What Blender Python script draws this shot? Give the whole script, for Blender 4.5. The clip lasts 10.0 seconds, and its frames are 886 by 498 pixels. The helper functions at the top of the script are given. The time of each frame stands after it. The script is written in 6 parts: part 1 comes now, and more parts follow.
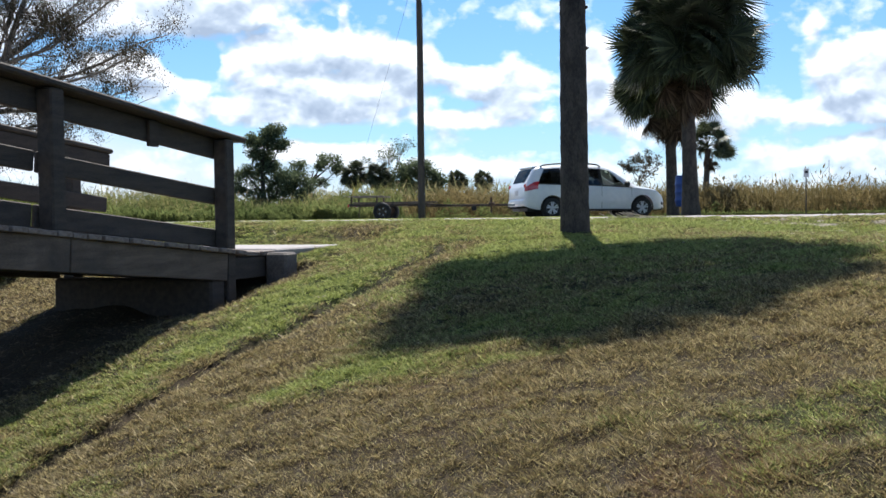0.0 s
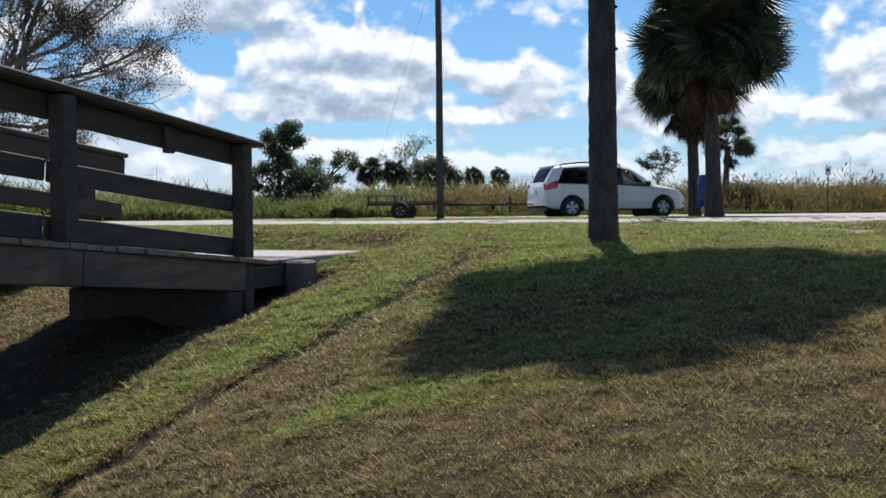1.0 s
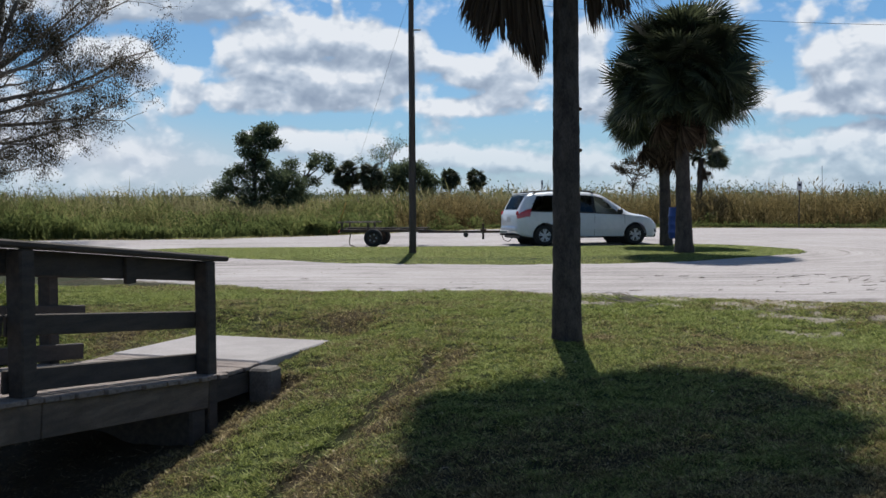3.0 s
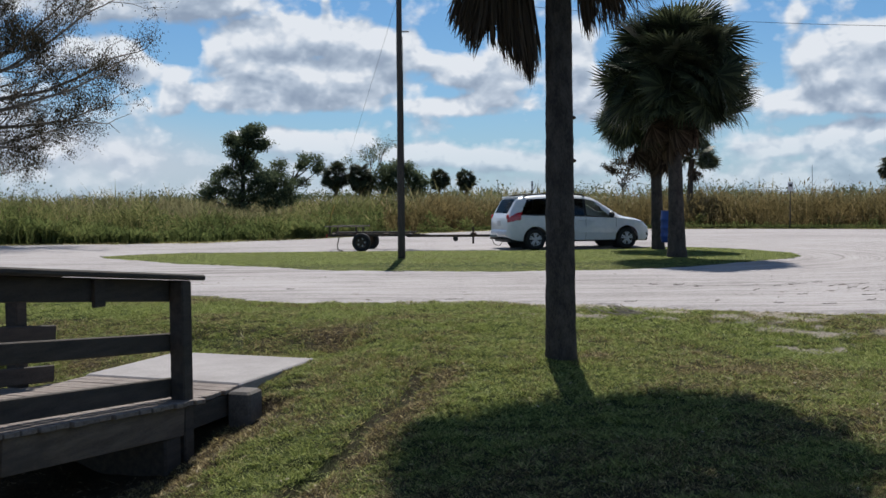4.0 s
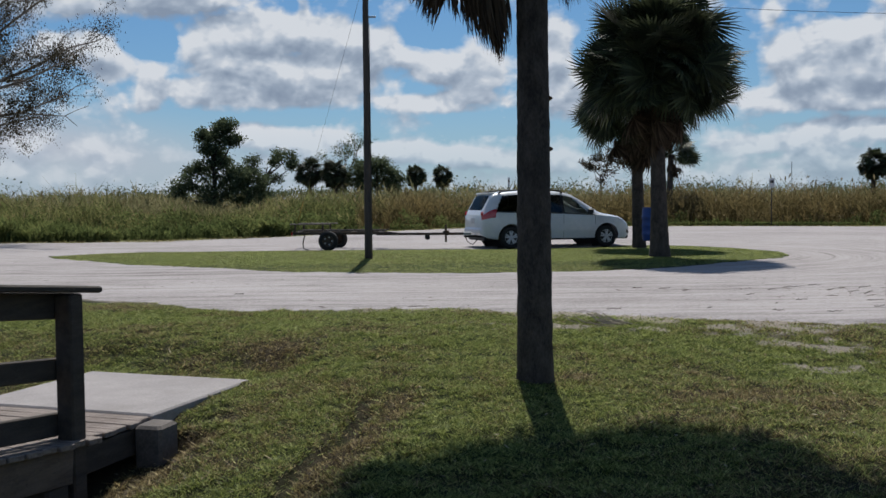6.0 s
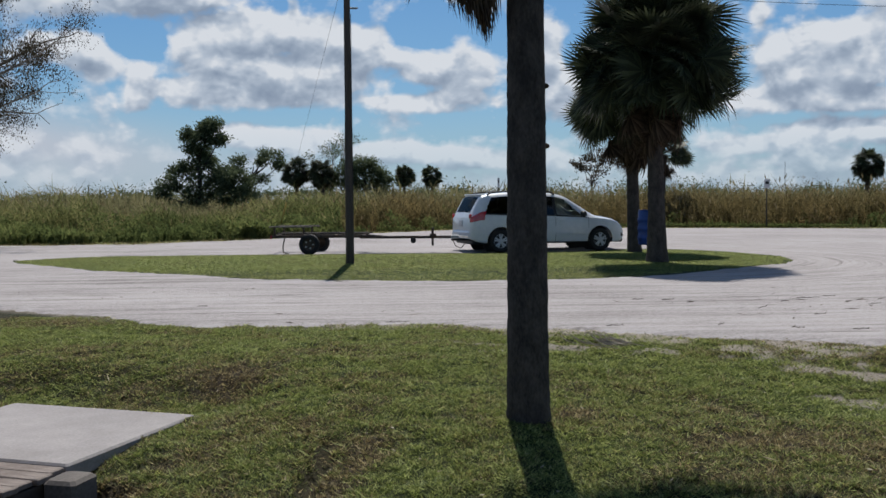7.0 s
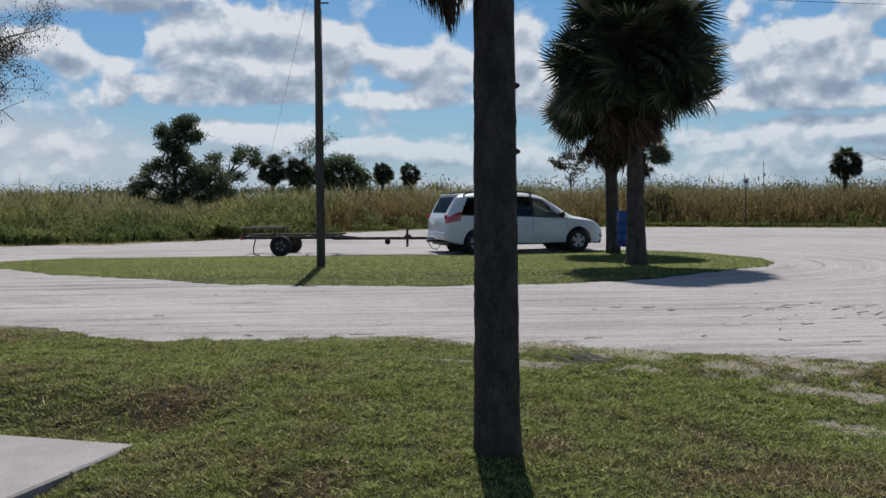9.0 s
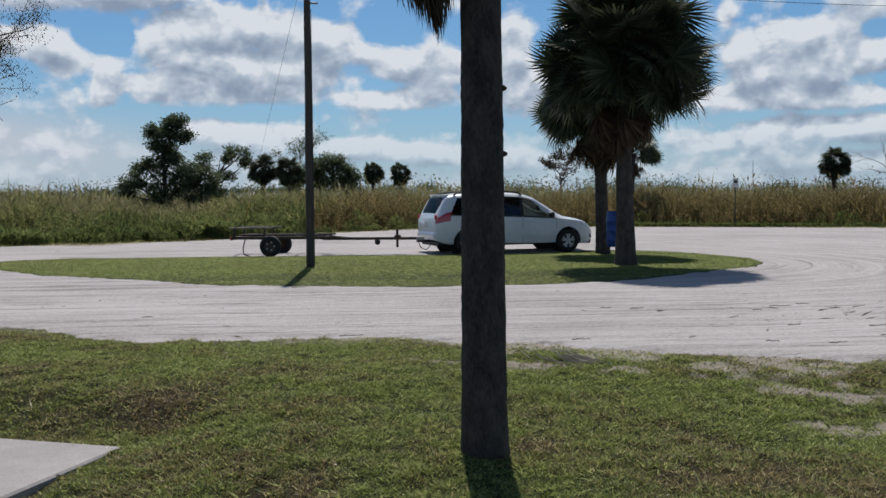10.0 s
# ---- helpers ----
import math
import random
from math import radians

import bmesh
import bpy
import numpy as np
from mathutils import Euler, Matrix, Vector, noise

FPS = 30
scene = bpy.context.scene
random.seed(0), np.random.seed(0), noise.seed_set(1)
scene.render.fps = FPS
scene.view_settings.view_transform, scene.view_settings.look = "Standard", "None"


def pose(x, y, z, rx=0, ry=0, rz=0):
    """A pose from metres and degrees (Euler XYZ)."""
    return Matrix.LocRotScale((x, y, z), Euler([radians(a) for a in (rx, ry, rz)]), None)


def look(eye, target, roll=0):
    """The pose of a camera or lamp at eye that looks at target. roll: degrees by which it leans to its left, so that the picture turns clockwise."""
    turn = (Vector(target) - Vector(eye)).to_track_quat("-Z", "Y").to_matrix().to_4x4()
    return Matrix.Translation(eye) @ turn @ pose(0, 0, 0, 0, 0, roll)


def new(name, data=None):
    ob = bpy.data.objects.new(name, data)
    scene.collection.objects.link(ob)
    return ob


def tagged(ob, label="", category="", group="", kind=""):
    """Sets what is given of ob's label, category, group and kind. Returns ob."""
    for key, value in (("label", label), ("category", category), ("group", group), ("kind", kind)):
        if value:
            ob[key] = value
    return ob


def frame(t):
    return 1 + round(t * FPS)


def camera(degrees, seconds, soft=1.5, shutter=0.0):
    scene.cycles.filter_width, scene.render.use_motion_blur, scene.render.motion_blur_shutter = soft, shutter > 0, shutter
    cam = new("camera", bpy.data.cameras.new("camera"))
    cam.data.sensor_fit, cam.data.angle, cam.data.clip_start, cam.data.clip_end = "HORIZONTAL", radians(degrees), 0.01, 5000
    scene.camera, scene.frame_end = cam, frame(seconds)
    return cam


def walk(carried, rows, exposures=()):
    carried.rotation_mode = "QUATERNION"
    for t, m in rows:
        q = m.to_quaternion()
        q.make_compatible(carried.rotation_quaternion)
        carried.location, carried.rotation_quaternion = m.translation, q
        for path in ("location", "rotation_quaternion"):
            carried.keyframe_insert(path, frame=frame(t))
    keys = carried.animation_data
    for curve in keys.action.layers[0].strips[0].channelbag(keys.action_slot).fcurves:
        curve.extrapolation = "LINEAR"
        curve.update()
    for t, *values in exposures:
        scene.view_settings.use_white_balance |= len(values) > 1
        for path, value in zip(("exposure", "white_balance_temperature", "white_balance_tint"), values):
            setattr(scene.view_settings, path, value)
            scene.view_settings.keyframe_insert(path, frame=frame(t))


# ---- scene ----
cam = camera(49.2, 10.0, soft=1.55)
PATH = [
    (0, (-0.319, -0.274, 0.032), (-0.299, 1.725, -0.03), -0.7),
    (0.5, (-0.373, -0.055, -0.008), (-0.312, 1.943, -0.075), -0.8),
    (1, (-0.4, 0.039, 0.14), (-0.412, 2.038, 0.07), -0.6),
    (1.5, (-0.423, 0.081, 0.673), (-0.481, 2.079, 0.593), 0.0),
    (2, (-0.387, 0.007, 1.056), (-0.437, 2.005, 0.975), -0.1),
    (2.5, (-0.294, 0.008, 1.156), (-0.291, 2.006, 1.072), -0.1),
    (4, (-0.244, 0.445, 1.362), (-0.188, 2.442, 1.274), -0.5),
    (4.5, (-0.19, 1.041, 1.371), (-0.122, 3.038, 1.284), -0.4),
    (5, (-0.13, 1.372, 1.345), (-0.052, 3.369, 1.256), -0.4),
    (5.5, (-0.082, 1.49, 1.336), (0.008, 3.486, 1.242), -0.4),
    (6, (0.0, 1.856, 1.356), (0.101, 3.851, 1.261), -0.5),
    (7.5, (0.212, 3.563, 1.413), (0.344, 5.557, 1.318), -0.4),
    (8, (0.247, 3.738, 1.424), (0.389, 5.731, 1.326), -0.4),
    (8.5, (0.277, 3.77, 1.453), (0.43, 5.761, 1.354), -0.3),
    (9, (0.319, 3.71, 1.489), (0.483, 5.701, 1.388), -0.4),
    (9.5, (0.338, 3.685, 1.5), (0.511, 5.675, 1.397), -0.4),
    (10, (0.34, 3.699, 1.506), (0.523, 5.688, 1.404), -0.4),
]
EXPOSURES = [(0, 0.97), (0.5, 0.74), (1, 0.58), (1.5, 0.48), (2, 0.42), (2.5, 0.32), (4, 0.22), (5, 0.12), (6, -0.02), (7.5, 0.05), (10, 0.06)]
walk(cam, [(t, look(eye, target, roll)) for t, eye, target, roll in PATH], exposures=EXPOSURES)

# ---- daylight: clear sky with cumulus, high sun ahead ----
SUN_EL, SUN_AZ = radians(56), radians(3)      # azimuth from +y towards +x


def node(tree, kind, **values):
    n = tree.nodes.new(kind)
    for key, value in values.items():
        if key in n.inputs:
            n.inputs[key].default_value = value
    return n


def calc(tree, op, *values, clamp=False):
    n = tree.nodes.new("ShaderNodeMath")
    n.operation, n.use_clamp = op, clamp
    for slot, value in zip(n.inputs, values):
        if isinstance(value, (int, float)):
            slot.default_value = value
        else:
            tree.links.new(value, slot)
    return n.outputs[0]


def ramp(tree, fac, stops, smooth=False):
    n = tree.nodes.new("ShaderNodeValToRGB")
    n.color_ramp.interpolation = "EASE" if smooth else "LINEAR"
    while len(n.color_ramp.elements) < len(stops):
        n.color_ramp.elements.new(0.5)
    for e, (p, c) in zip(n.color_ramp.elements, stops):
        e.position, e.color = p, (*c, 1)
    tree.links.new(fac, n.inputs["Fac"])
    return n.outputs["Color"]


# banks of cloud: azimuth, elevation, half width, half height (radians), weight
BANKS_AHEAD = [
    (-0.283, 0.206, 0.088, 0.021, 0.95), (-0.205, 0.211, 0.035, 0.018, 0.85), (-0.189, 0.241, 0.088, 0.018, 0.80), (-0.306, 0.151, 0.029, 0.015, 0.70),
    (-0.276, 0.136, 0.026, 0.014, 0.70), (-0.240, 0.116, 0.012, 0.020, 0.60), (-0.170, 0.164, 0.035, 0.020, 0.85), (-0.117, 0.172, 0.036, 0.016, 0.90),
    (-0.058, 0.170, 0.029, 0.018, 0.90), (-0.012, 0.161, 0.025, 0.018, 0.85), (-0.142, 0.135, 0.044, 0.014, 0.85), (-0.061, 0.130, 0.050, 0.016, 0.85),
    (-0.194, 0.113, 0.035, 0.009, 0.65), (-0.095, 0.106, 0.064, 0.009, 0.70),
]
BANKS_MIDDLE = [
    (0.035, 0.141, 0.021, 0.015, 0.75), (0.081, 0.131, 0.035, 0.020, 0.90), (0.064, 0.102, 0.055, 0.009, 0.75), (0.163, 0.162, 0.021, 0.021, 0.80),
    (0.169, 0.124, 0.020, 0.018, 0.70), (-0.151, 0.073, 0.029, 0.011, 0.70), (-0.089, 0.066, 0.041, 0.011, 0.70), (0.008, 0.053, 0.041, 0.009, 0.65),
    (0.090, 0.046, 0.047, 0.009, 0.60), (0.166, 0.040, 0.035, 0.009, 0.55), (0.258, 0.107, 0.064, 0.023, 0.55), (-0.089, 0.197, 0.005, 0.014, 0.40),
]
BANKS_ASIDE = [
    (0.500, 0.189, 0.035, 0.019, 0.90), (0.455, 0.155, 0.034, 0.015, 0.85), (0.398, 0.137, 0.028, 0.019, 0.80), (0.493, 0.131, 0.044, 0.014, 0.85),
    (0.437, 0.117, 0.041, 0.012, 0.75), (0.395, 0.098, 0.036, 0.011, 0.70), (0.478, 0.094, 0.055, 0.008, 0.75), (0.445, 0.068, 0.050, 0.009, 0.70),
    (0.505, 0.065, 0.032, 0.011, 0.70), (0.379, 0.055, 0.044, 0.008, 0.60), (0.447, 0.038, 0.061, 0.007, 0.65), (0.512, 0.032, 0.041, 0.008, 0.60),
    (0.374, 0.024, 0.064, 0.006, 0.50), (0.375, 0.180, 0.007, 0.011, 0.50),
]
BLUE_GAPS = [
    (-0.240, 0.159, 0.022, 0.014, -0.70), (-0.200, 0.085, 0.055, 0.007, -0.55), (0.032, 0.172, 0.022, 0.018, -0.60), (0.131, 0.077, 0.041, 0.006, -0.45),
    (0.512, 0.156, 0.013, 0.006, -0.40),
]
BANKS_WIDE = [(-0.50, 0.15, 0.09, 0.05, 0.7), (0.78, 0.15, 0.13, 0.07, 0.6), (-0.80, 0.16, 0.14, 0.06, 0.6)]
CLOUDS = BANKS_AHEAD + BANKS_MIDDLE + BANKS_ASIDE + BLUE_GAPS + BANKS_WIDE


def billows(tree, az, up, detail):
    """Heaped cloud texture: broad folds, and round puffs of many sizes."""
    xyz = node(tree, "ShaderNodeCombineXYZ")
    tree.links.new(az, xyz.inputs["X"])
    tree.links.new(calc(tree, "MULTIPLY", up, 1.35), xyz.inputs["Y"])
    bent = node(tree, "ShaderNodeTexNoise", Scale=20.0, Detail=4.0, Roughness=0.55)
    tree.links.new(xyz.outputs[0], bent.inputs["Vector"])
    push = tree.nodes.new("ShaderNodeVectorMath")
    push.operation = "MULTIPLY_ADD"
    tree.links.new(bent.outputs["Color"], push.inputs[0])
    push.inputs[1].default_value = (0.030, 0.030, 0.0)
    tree.links.new(xyz.outputs[0], push.inputs[2])
    fbm = node(tree, "ShaderNodeTexNoise", Scale=12.0, Detail=detail, Roughness=0.60)
    tree.links.new(xyz.outputs[0], fbm.inputs["Vector"])
    puffs = node(tree, "ShaderNodeTexVoronoi", Scale=27.0, Smoothness=0.3, Detail=2.2 if detail > 5 else 1.0, Roughness=0.52, Lacunarity=2.3)
    puffs.feature = "SMOOTH_F1"
    puffs.normalize = True
    tree.links.new(push.outputs[0], puffs.inputs["Vector"])
    folds = calc(tree, "MULTIPLY", calc(tree, "SUBTRACT", fbm.outputs["Fac"], 0.5), 1.7)
    heap = calc(tree, "MULTIPLY_ADD", puffs.outputs["Distance"], -2.1, 0.72)
    return calc(tree, "ADD", folds, heap), heap


def cloud_density(tree, az, el, lift, detail=9.0):
    """Thickness of cloud in a direction of the sky, lifted by some radians; and its texture alone."""
    up = calc(tree, "ADD", el, lift)
    texture, heap = billows(tree, az, up, detail)
    total = calc(tree, "SUBTRACT", texture, 0.27)
    # more and flatter cloud towards the horizon
    depth = calc(tree, "DIVIDE", up, 0.085)
    total = calc(tree, "ADD", total, calc(tree, "MULTIPLY", calc(tree, "EXPONENT", calc(tree, "MULTIPLY", calc(tree, "MULTIPLY", depth, depth), -1.0)), 0.22))
    for a, e, ra, re, w in CLOUDS:
        da = calc(tree, "DIVIDE", calc(tree, "SUBTRACT", az, a), ra)
        de = calc(tree, "DIVIDE", calc(tree, "SUBTRACT", up, e), re)
        r2 = calc(tree, "ADD", calc(tree, "MULTIPLY", da, da), calc(tree, "MULTIPLY", de, de))
        bell = calc(tree, "MULTIPLY", calc(tree, "EXPONENT", calc(tree, "MULTIPLY", calc(tree, "MULTIPLY", r2, r2), -0.45)), w * 0.92)
        total = calc(tree, "ADD", total, bell)
    return total, heap


def make_world():
    world = bpy.data.worlds.new("sky")
    scene.world = world
    world.use_nodes = True
    tree = world.node_tree
    tree.nodes.clear()
    out = tree.nodes.new("ShaderNodeOutputWorld")
    sky = tree.nodes.new("ShaderNodeTexSky")
    sky.sky_type, sky.sun_disc = "NISHITA", False
    sky.sun_elevation, sky.sun_rotation = SUN_EL, SUN_AZ
    sky.air_density, sky.dust_density, sky.ozone_density = 1.0, 0.6, 2.5
    clear = node(tree, "ShaderNodeBackground", Strength=SKY)
    deep = tree.nodes.new("ShaderNodeMix")
    deep.data_type, deep.blend_type = "RGBA", "MULTIPLY"
    deep.inputs[0].default_value, deep.inputs[7].default_value = 1.0, (0.53, 0.86, 1.12, 1)
    tree.links.new(sky.outputs["Color"], deep.inputs[6])
    tree.links.new(deep.outputs[2], clear.inputs["Color"])
    coord = tree.nodes.new("ShaderNodeTexCoord").outputs["Generated"]
    sep = tree.nodes.new("ShaderNodeSeparateXYZ")
    tree.links.new(coord, sep.inputs[0])
    az = calc(tree, "ARCTAN2", sep.outputs["X"], sep.outputs["Y"])
    el = calc(tree, "ARCSINE", sep.outputs["Z"])
    here, crisp = cloud_density(tree, az, el, 0.0)
    above, _ = cloud_density(tree, az, el, 0.017, 6.0)
    _, higher = billows(tree, az, calc(tree, "ADD", el, 0.010), 9.0)
    cover = calc(tree, "MULTIPLY", calc(tree, "ADD", here, 0.04), 2.6, clamp=True)
    dim = calc(tree, "SUBTRACT", 1.0, calc(tree, "EXPONENT", calc(tree, "MULTIPLY", calc(tree, "MAXIMUM", above, 0.0), -1.15)))
    lit = calc(tree, "SUBTRACT", 0.90, calc(tree, "MULTIPLY", dim, 0.60))
    lit = calc(tree, "ADD", lit, calc(tree, "MULTIPLY", calc(tree, "SUBTRACT", here, above), 0.30))
    lit = calc(tree, "ADD", lit, calc(tree, "MULTIPLY", calc(tree, "SUBTRACT", crisp, higher), 1.25), clamp=True)
    colour = ramp(tree, lit, [(0.0, (0.42, 0.53, 0.71)), (0.32, (0.55, 0.67, 0.85)), (0.60, (0.77, 0.89, 1.06)), (0.97, (1.17, 1.235, 1.33))])
    cloud = node(tree, "ShaderNodeBackground", Strength=CLOUD)
    tree.links.new(colour, cloud.inputs["Color"])
    # pale haze that thickens towards the horizon
    haze = node(tree, "ShaderNodeBackground", Strength=CLOUD)
    haze.inputs["Color"].default_value = (0.74, 0.89, 1.12, 1)
    veil = calc(tree, "MULTIPLY", calc(tree, "EXPONENT", calc(tree, "MULTIPLY", calc(tree, "MAXIMUM", el, 0.0), -15.0)), 0.85)
    low = tree.nodes.new("ShaderNodeMixShader")
    tree.links.new(veil, low.inputs[0])
    tree.links.new(clear.outputs[0], low.inputs[1])
    tree.links.new(haze.outputs[0], low.inputs[2])
    # a smooth sheet of thin high cloud low over the marsh
    side = calc(tree, "DIVIDE", calc(tree, "ADD", az, 0.42), 0.24)
    lift = calc(tree, "DIVIDE", calc(tree, "SUBTRACT", el, calc(tree, "MULTIPLY_ADD", az, -0.13, 0.015)), 0.030)
    wavy = calc(tree, "MULTIPLY_ADD", crisp, 0.2, 0.1)
    reach = calc(tree, "ADD", calc(tree, "MULTIPLY", side, side), calc(tree, "MULTIPLY", lift, lift))
    sheet_fac = calc(tree, "MULTIPLY", calc(tree, "EXPONENT", calc(tree, "MULTIPLY", calc(tree, "SUBTRACT", reach, wavy), -0.9)), 0.88, clamp=True)
    pale = node(tree, "ShaderNodeBackground", Strength=CLOUD)
    pale.inputs["Color"].default_value = (0.86, 0.92, 1.06, 1)
    hazy = tree.nodes.new("ShaderNodeMixShader")
    tree.links.new(sheet_fac, hazy.inputs[0])
    tree.links.new(low.outputs[0], hazy.inputs[1])
    tree.links.new(pale.outputs[0], hazy.inputs[2])
    mix = tree.nodes.new("ShaderNodeMixShader")
    thin = calc(tree, "MULTIPLY_ADD", el, 9.0, 0.30, clamp=True)
    tree.links.new(calc(tree, "MULTIPLY", cover, thin), mix.inputs[0])
    tree.links.new(hazy.outputs[0], mix.inputs[1])
    tree.links.new(cloud.outputs[0], mix.inputs[2])
    tree.links.new(mix.outputs[0], out.inputs["Surface"])
    sun = new("sun", bpy.data.lights.new("sun", "SUN"))
    sun.data.energy, sun.data.angle, sun.data.color = SUN, radians(0.55), (1.0, 0.965, 0.90)
    to_sun = Vector((math.sin(SUN_AZ) * math.cos(SUN_EL), math.cos(SUN_AZ) * math.cos(SUN_EL), math.sin(SUN_EL)))
    sun.matrix_world = look(to_sun * 60, (0, 0, 0))


SKY, CLOUD, SUN = 0.067, 0.555, 4.9
make_world()

# ---- materials ----
def blank(name):
    m = bpy.data.materials.new(name)
    m.use_nodes = True
    tree = m.node_tree
    tree.nodes.clear()
    return m, tree, tree.nodes.new("ShaderNodeOutputMaterial")


def place_coord(tree):
    return tree.nodes.new("ShaderNodeNewGeometry").outputs["Position"]


def own_coord(tree):
    return tree.nodes.new("ShaderNodeTexCoord").outputs["Object"]


def noise_fac(tree, vector, scale, detail=4.0, rough=0.55, stretch=None):
    if stretch:
        mapping = tree.nodes.new("ShaderNodeMapping")
        mapping.inputs["Scale"].default_value = stretch
        tree.links.new(vector, mapping.inputs["Vector"])
        vector = mapping.outputs[0]
    n = node(tree, "ShaderNodeTexNoise", Scale=scale, Detail=detail, Roughness=rough)
    tree.links.new(vector, n.inputs["Vector"])
    return n.outputs["Fac"]


def blend(tree, fac, a, b, mode="MIX"):
    n = tree.nodes.new("ShaderNodeMix")
    n.data_type, n.blend_type = "RGBA", mode
    for slot, value in ((n.inputs[0], fac), (n.inputs[6], a), (n.inputs[7], b)):
        if isinstance(value, (int, float)):
            slot.default_value = value
        elif isinstance(value, tuple):
            slot.default_value = (*value, 1)
        else:
            tree.links.new(value, slot)
    return n.outputs[2]


def surface(name, dark, light, scale=6.0, rough=0.8, fine=60.0, bump=0.3, depth=0.004, metal=0.0, stretch=None, own=True, stain=None, coat=0.0, spec=0.5):
    """A painted, wooden, stone or metal surface: two tones at two scales, with fine relief."""
    m, tree, out = blank(name)
    vec = own_coord(tree) if own else place_coord(tree)
    big = noise_fac(tree, vec, scale, 5.0, 0.6, stretch)
    small = noise_fac(tree, vec, fine, 3.0, 0.6, stretch)
    tone = calc(tree, "MULTIPLY_ADD", calc(tree, "SUBTRACT", small, 0.5), 0.7, big)
    colour = ramp(tree, tone, [(0.3, dark), (0.7, light)])
    if stain:
        where = calc(tree, "MULTIPLY", calc(tree, "SUBTRACT", noise_fac(tree, vec, scale * 0.4, 6.0, 0.65), 0.53), 5.0, clamp=True)
        colour = blend(tree, where, colour, stain)
    shader = node(tree, "ShaderNodeBsdfPrincipled", Metallic=metal)
    shader.inputs["Specular IOR Level"].default_value = spec
    shader.inputs["Coat Weight"].default_value = coat
    tree.links.new(colour, shader.inputs["Base Color"])
    tree.links.new(calc(tree, "MULTIPLY_ADD", calc(tree, "SUBTRACT", big, 0.5), 0.3, rough, clamp=True), shader.inputs["Roughness"])
    if bump:
        b = node(tree, "ShaderNodeBump", Strength=bump, Distance=depth)
        tree.links.new(tone, b.inputs["Height"])
        tree.links.new(b.outputs[0], shader.inputs["Normal"])
    tree.links.new(shader.outputs[0], out.inputs["Surface"])
    return m


def leafy(name, tones, glow=0.4, gloss=0.12, patch=None, rough=0.45):
    """Leaves or blades: a tone for each leaf, with light shining through."""
    m, tree, out = blank(name)
    geo = tree.nodes.new("ShaderNodeNewGeometry")
    pick = geo.outputs["Random Per Island"]
    if patch:
        big = noise_fac(tree, geo.outputs["Position"], patch, 3.0)
        pick = calc(tree, "ADD", calc(tree, "MULTIPLY", pick, 0.5), calc(tree, "MULTIPLY_ADD", big, 1.6, -0.55), clamp=True)
    stops = [(i / max(1, len(tones) - 1), c) for i, c in enumerate(tones)]
    colour = ramp(tree, pick, stops)
    diffuse = node(tree, "ShaderNodeBsdfDiffuse")
    through_leaf = node(tree, "ShaderNodeBsdfTranslucent")
    shine = node(tree, "ShaderNodeBsdfGlossy", Roughness=rough)
    tree.links.new(colour, diffuse.inputs["Color"])
    tree.links.new(colour, through_leaf.inputs["Color"])
    mix = node(tree, "ShaderNodeMixShader", Fac=glow)
    tree.links.new(diffuse.outputs[0], mix.inputs[1])
    tree.links.new(through_leaf.outputs[0], mix.inputs[2])
    top = node(tree, "ShaderNodeMixShader")
    fresnel = node(tree, "ShaderNodeFresnel", IOR=1.35)
    tree.links.new(calc(tree, "MULTIPLY", fresnel.outputs[0], gloss * 4), top.inputs[0])
    tree.links.new(mix.outputs[0], top.inputs[1])
    tree.links.new(shine.outputs[0], top.inputs[2])
    tree.links.new(top.outputs[0], out.inputs["Surface"])
    return m


def from_mesh(tree, name):
    n = tree.nodes.new("ShaderNodeAttribute")
    n.attribute_name = name
    return n.outputs["Fac"]


STRAW, THATCH, EARTH = (0.20, 0.148, 0.078), (0.070, 0.050, 0.028), (0.018, 0.013, 0.009)


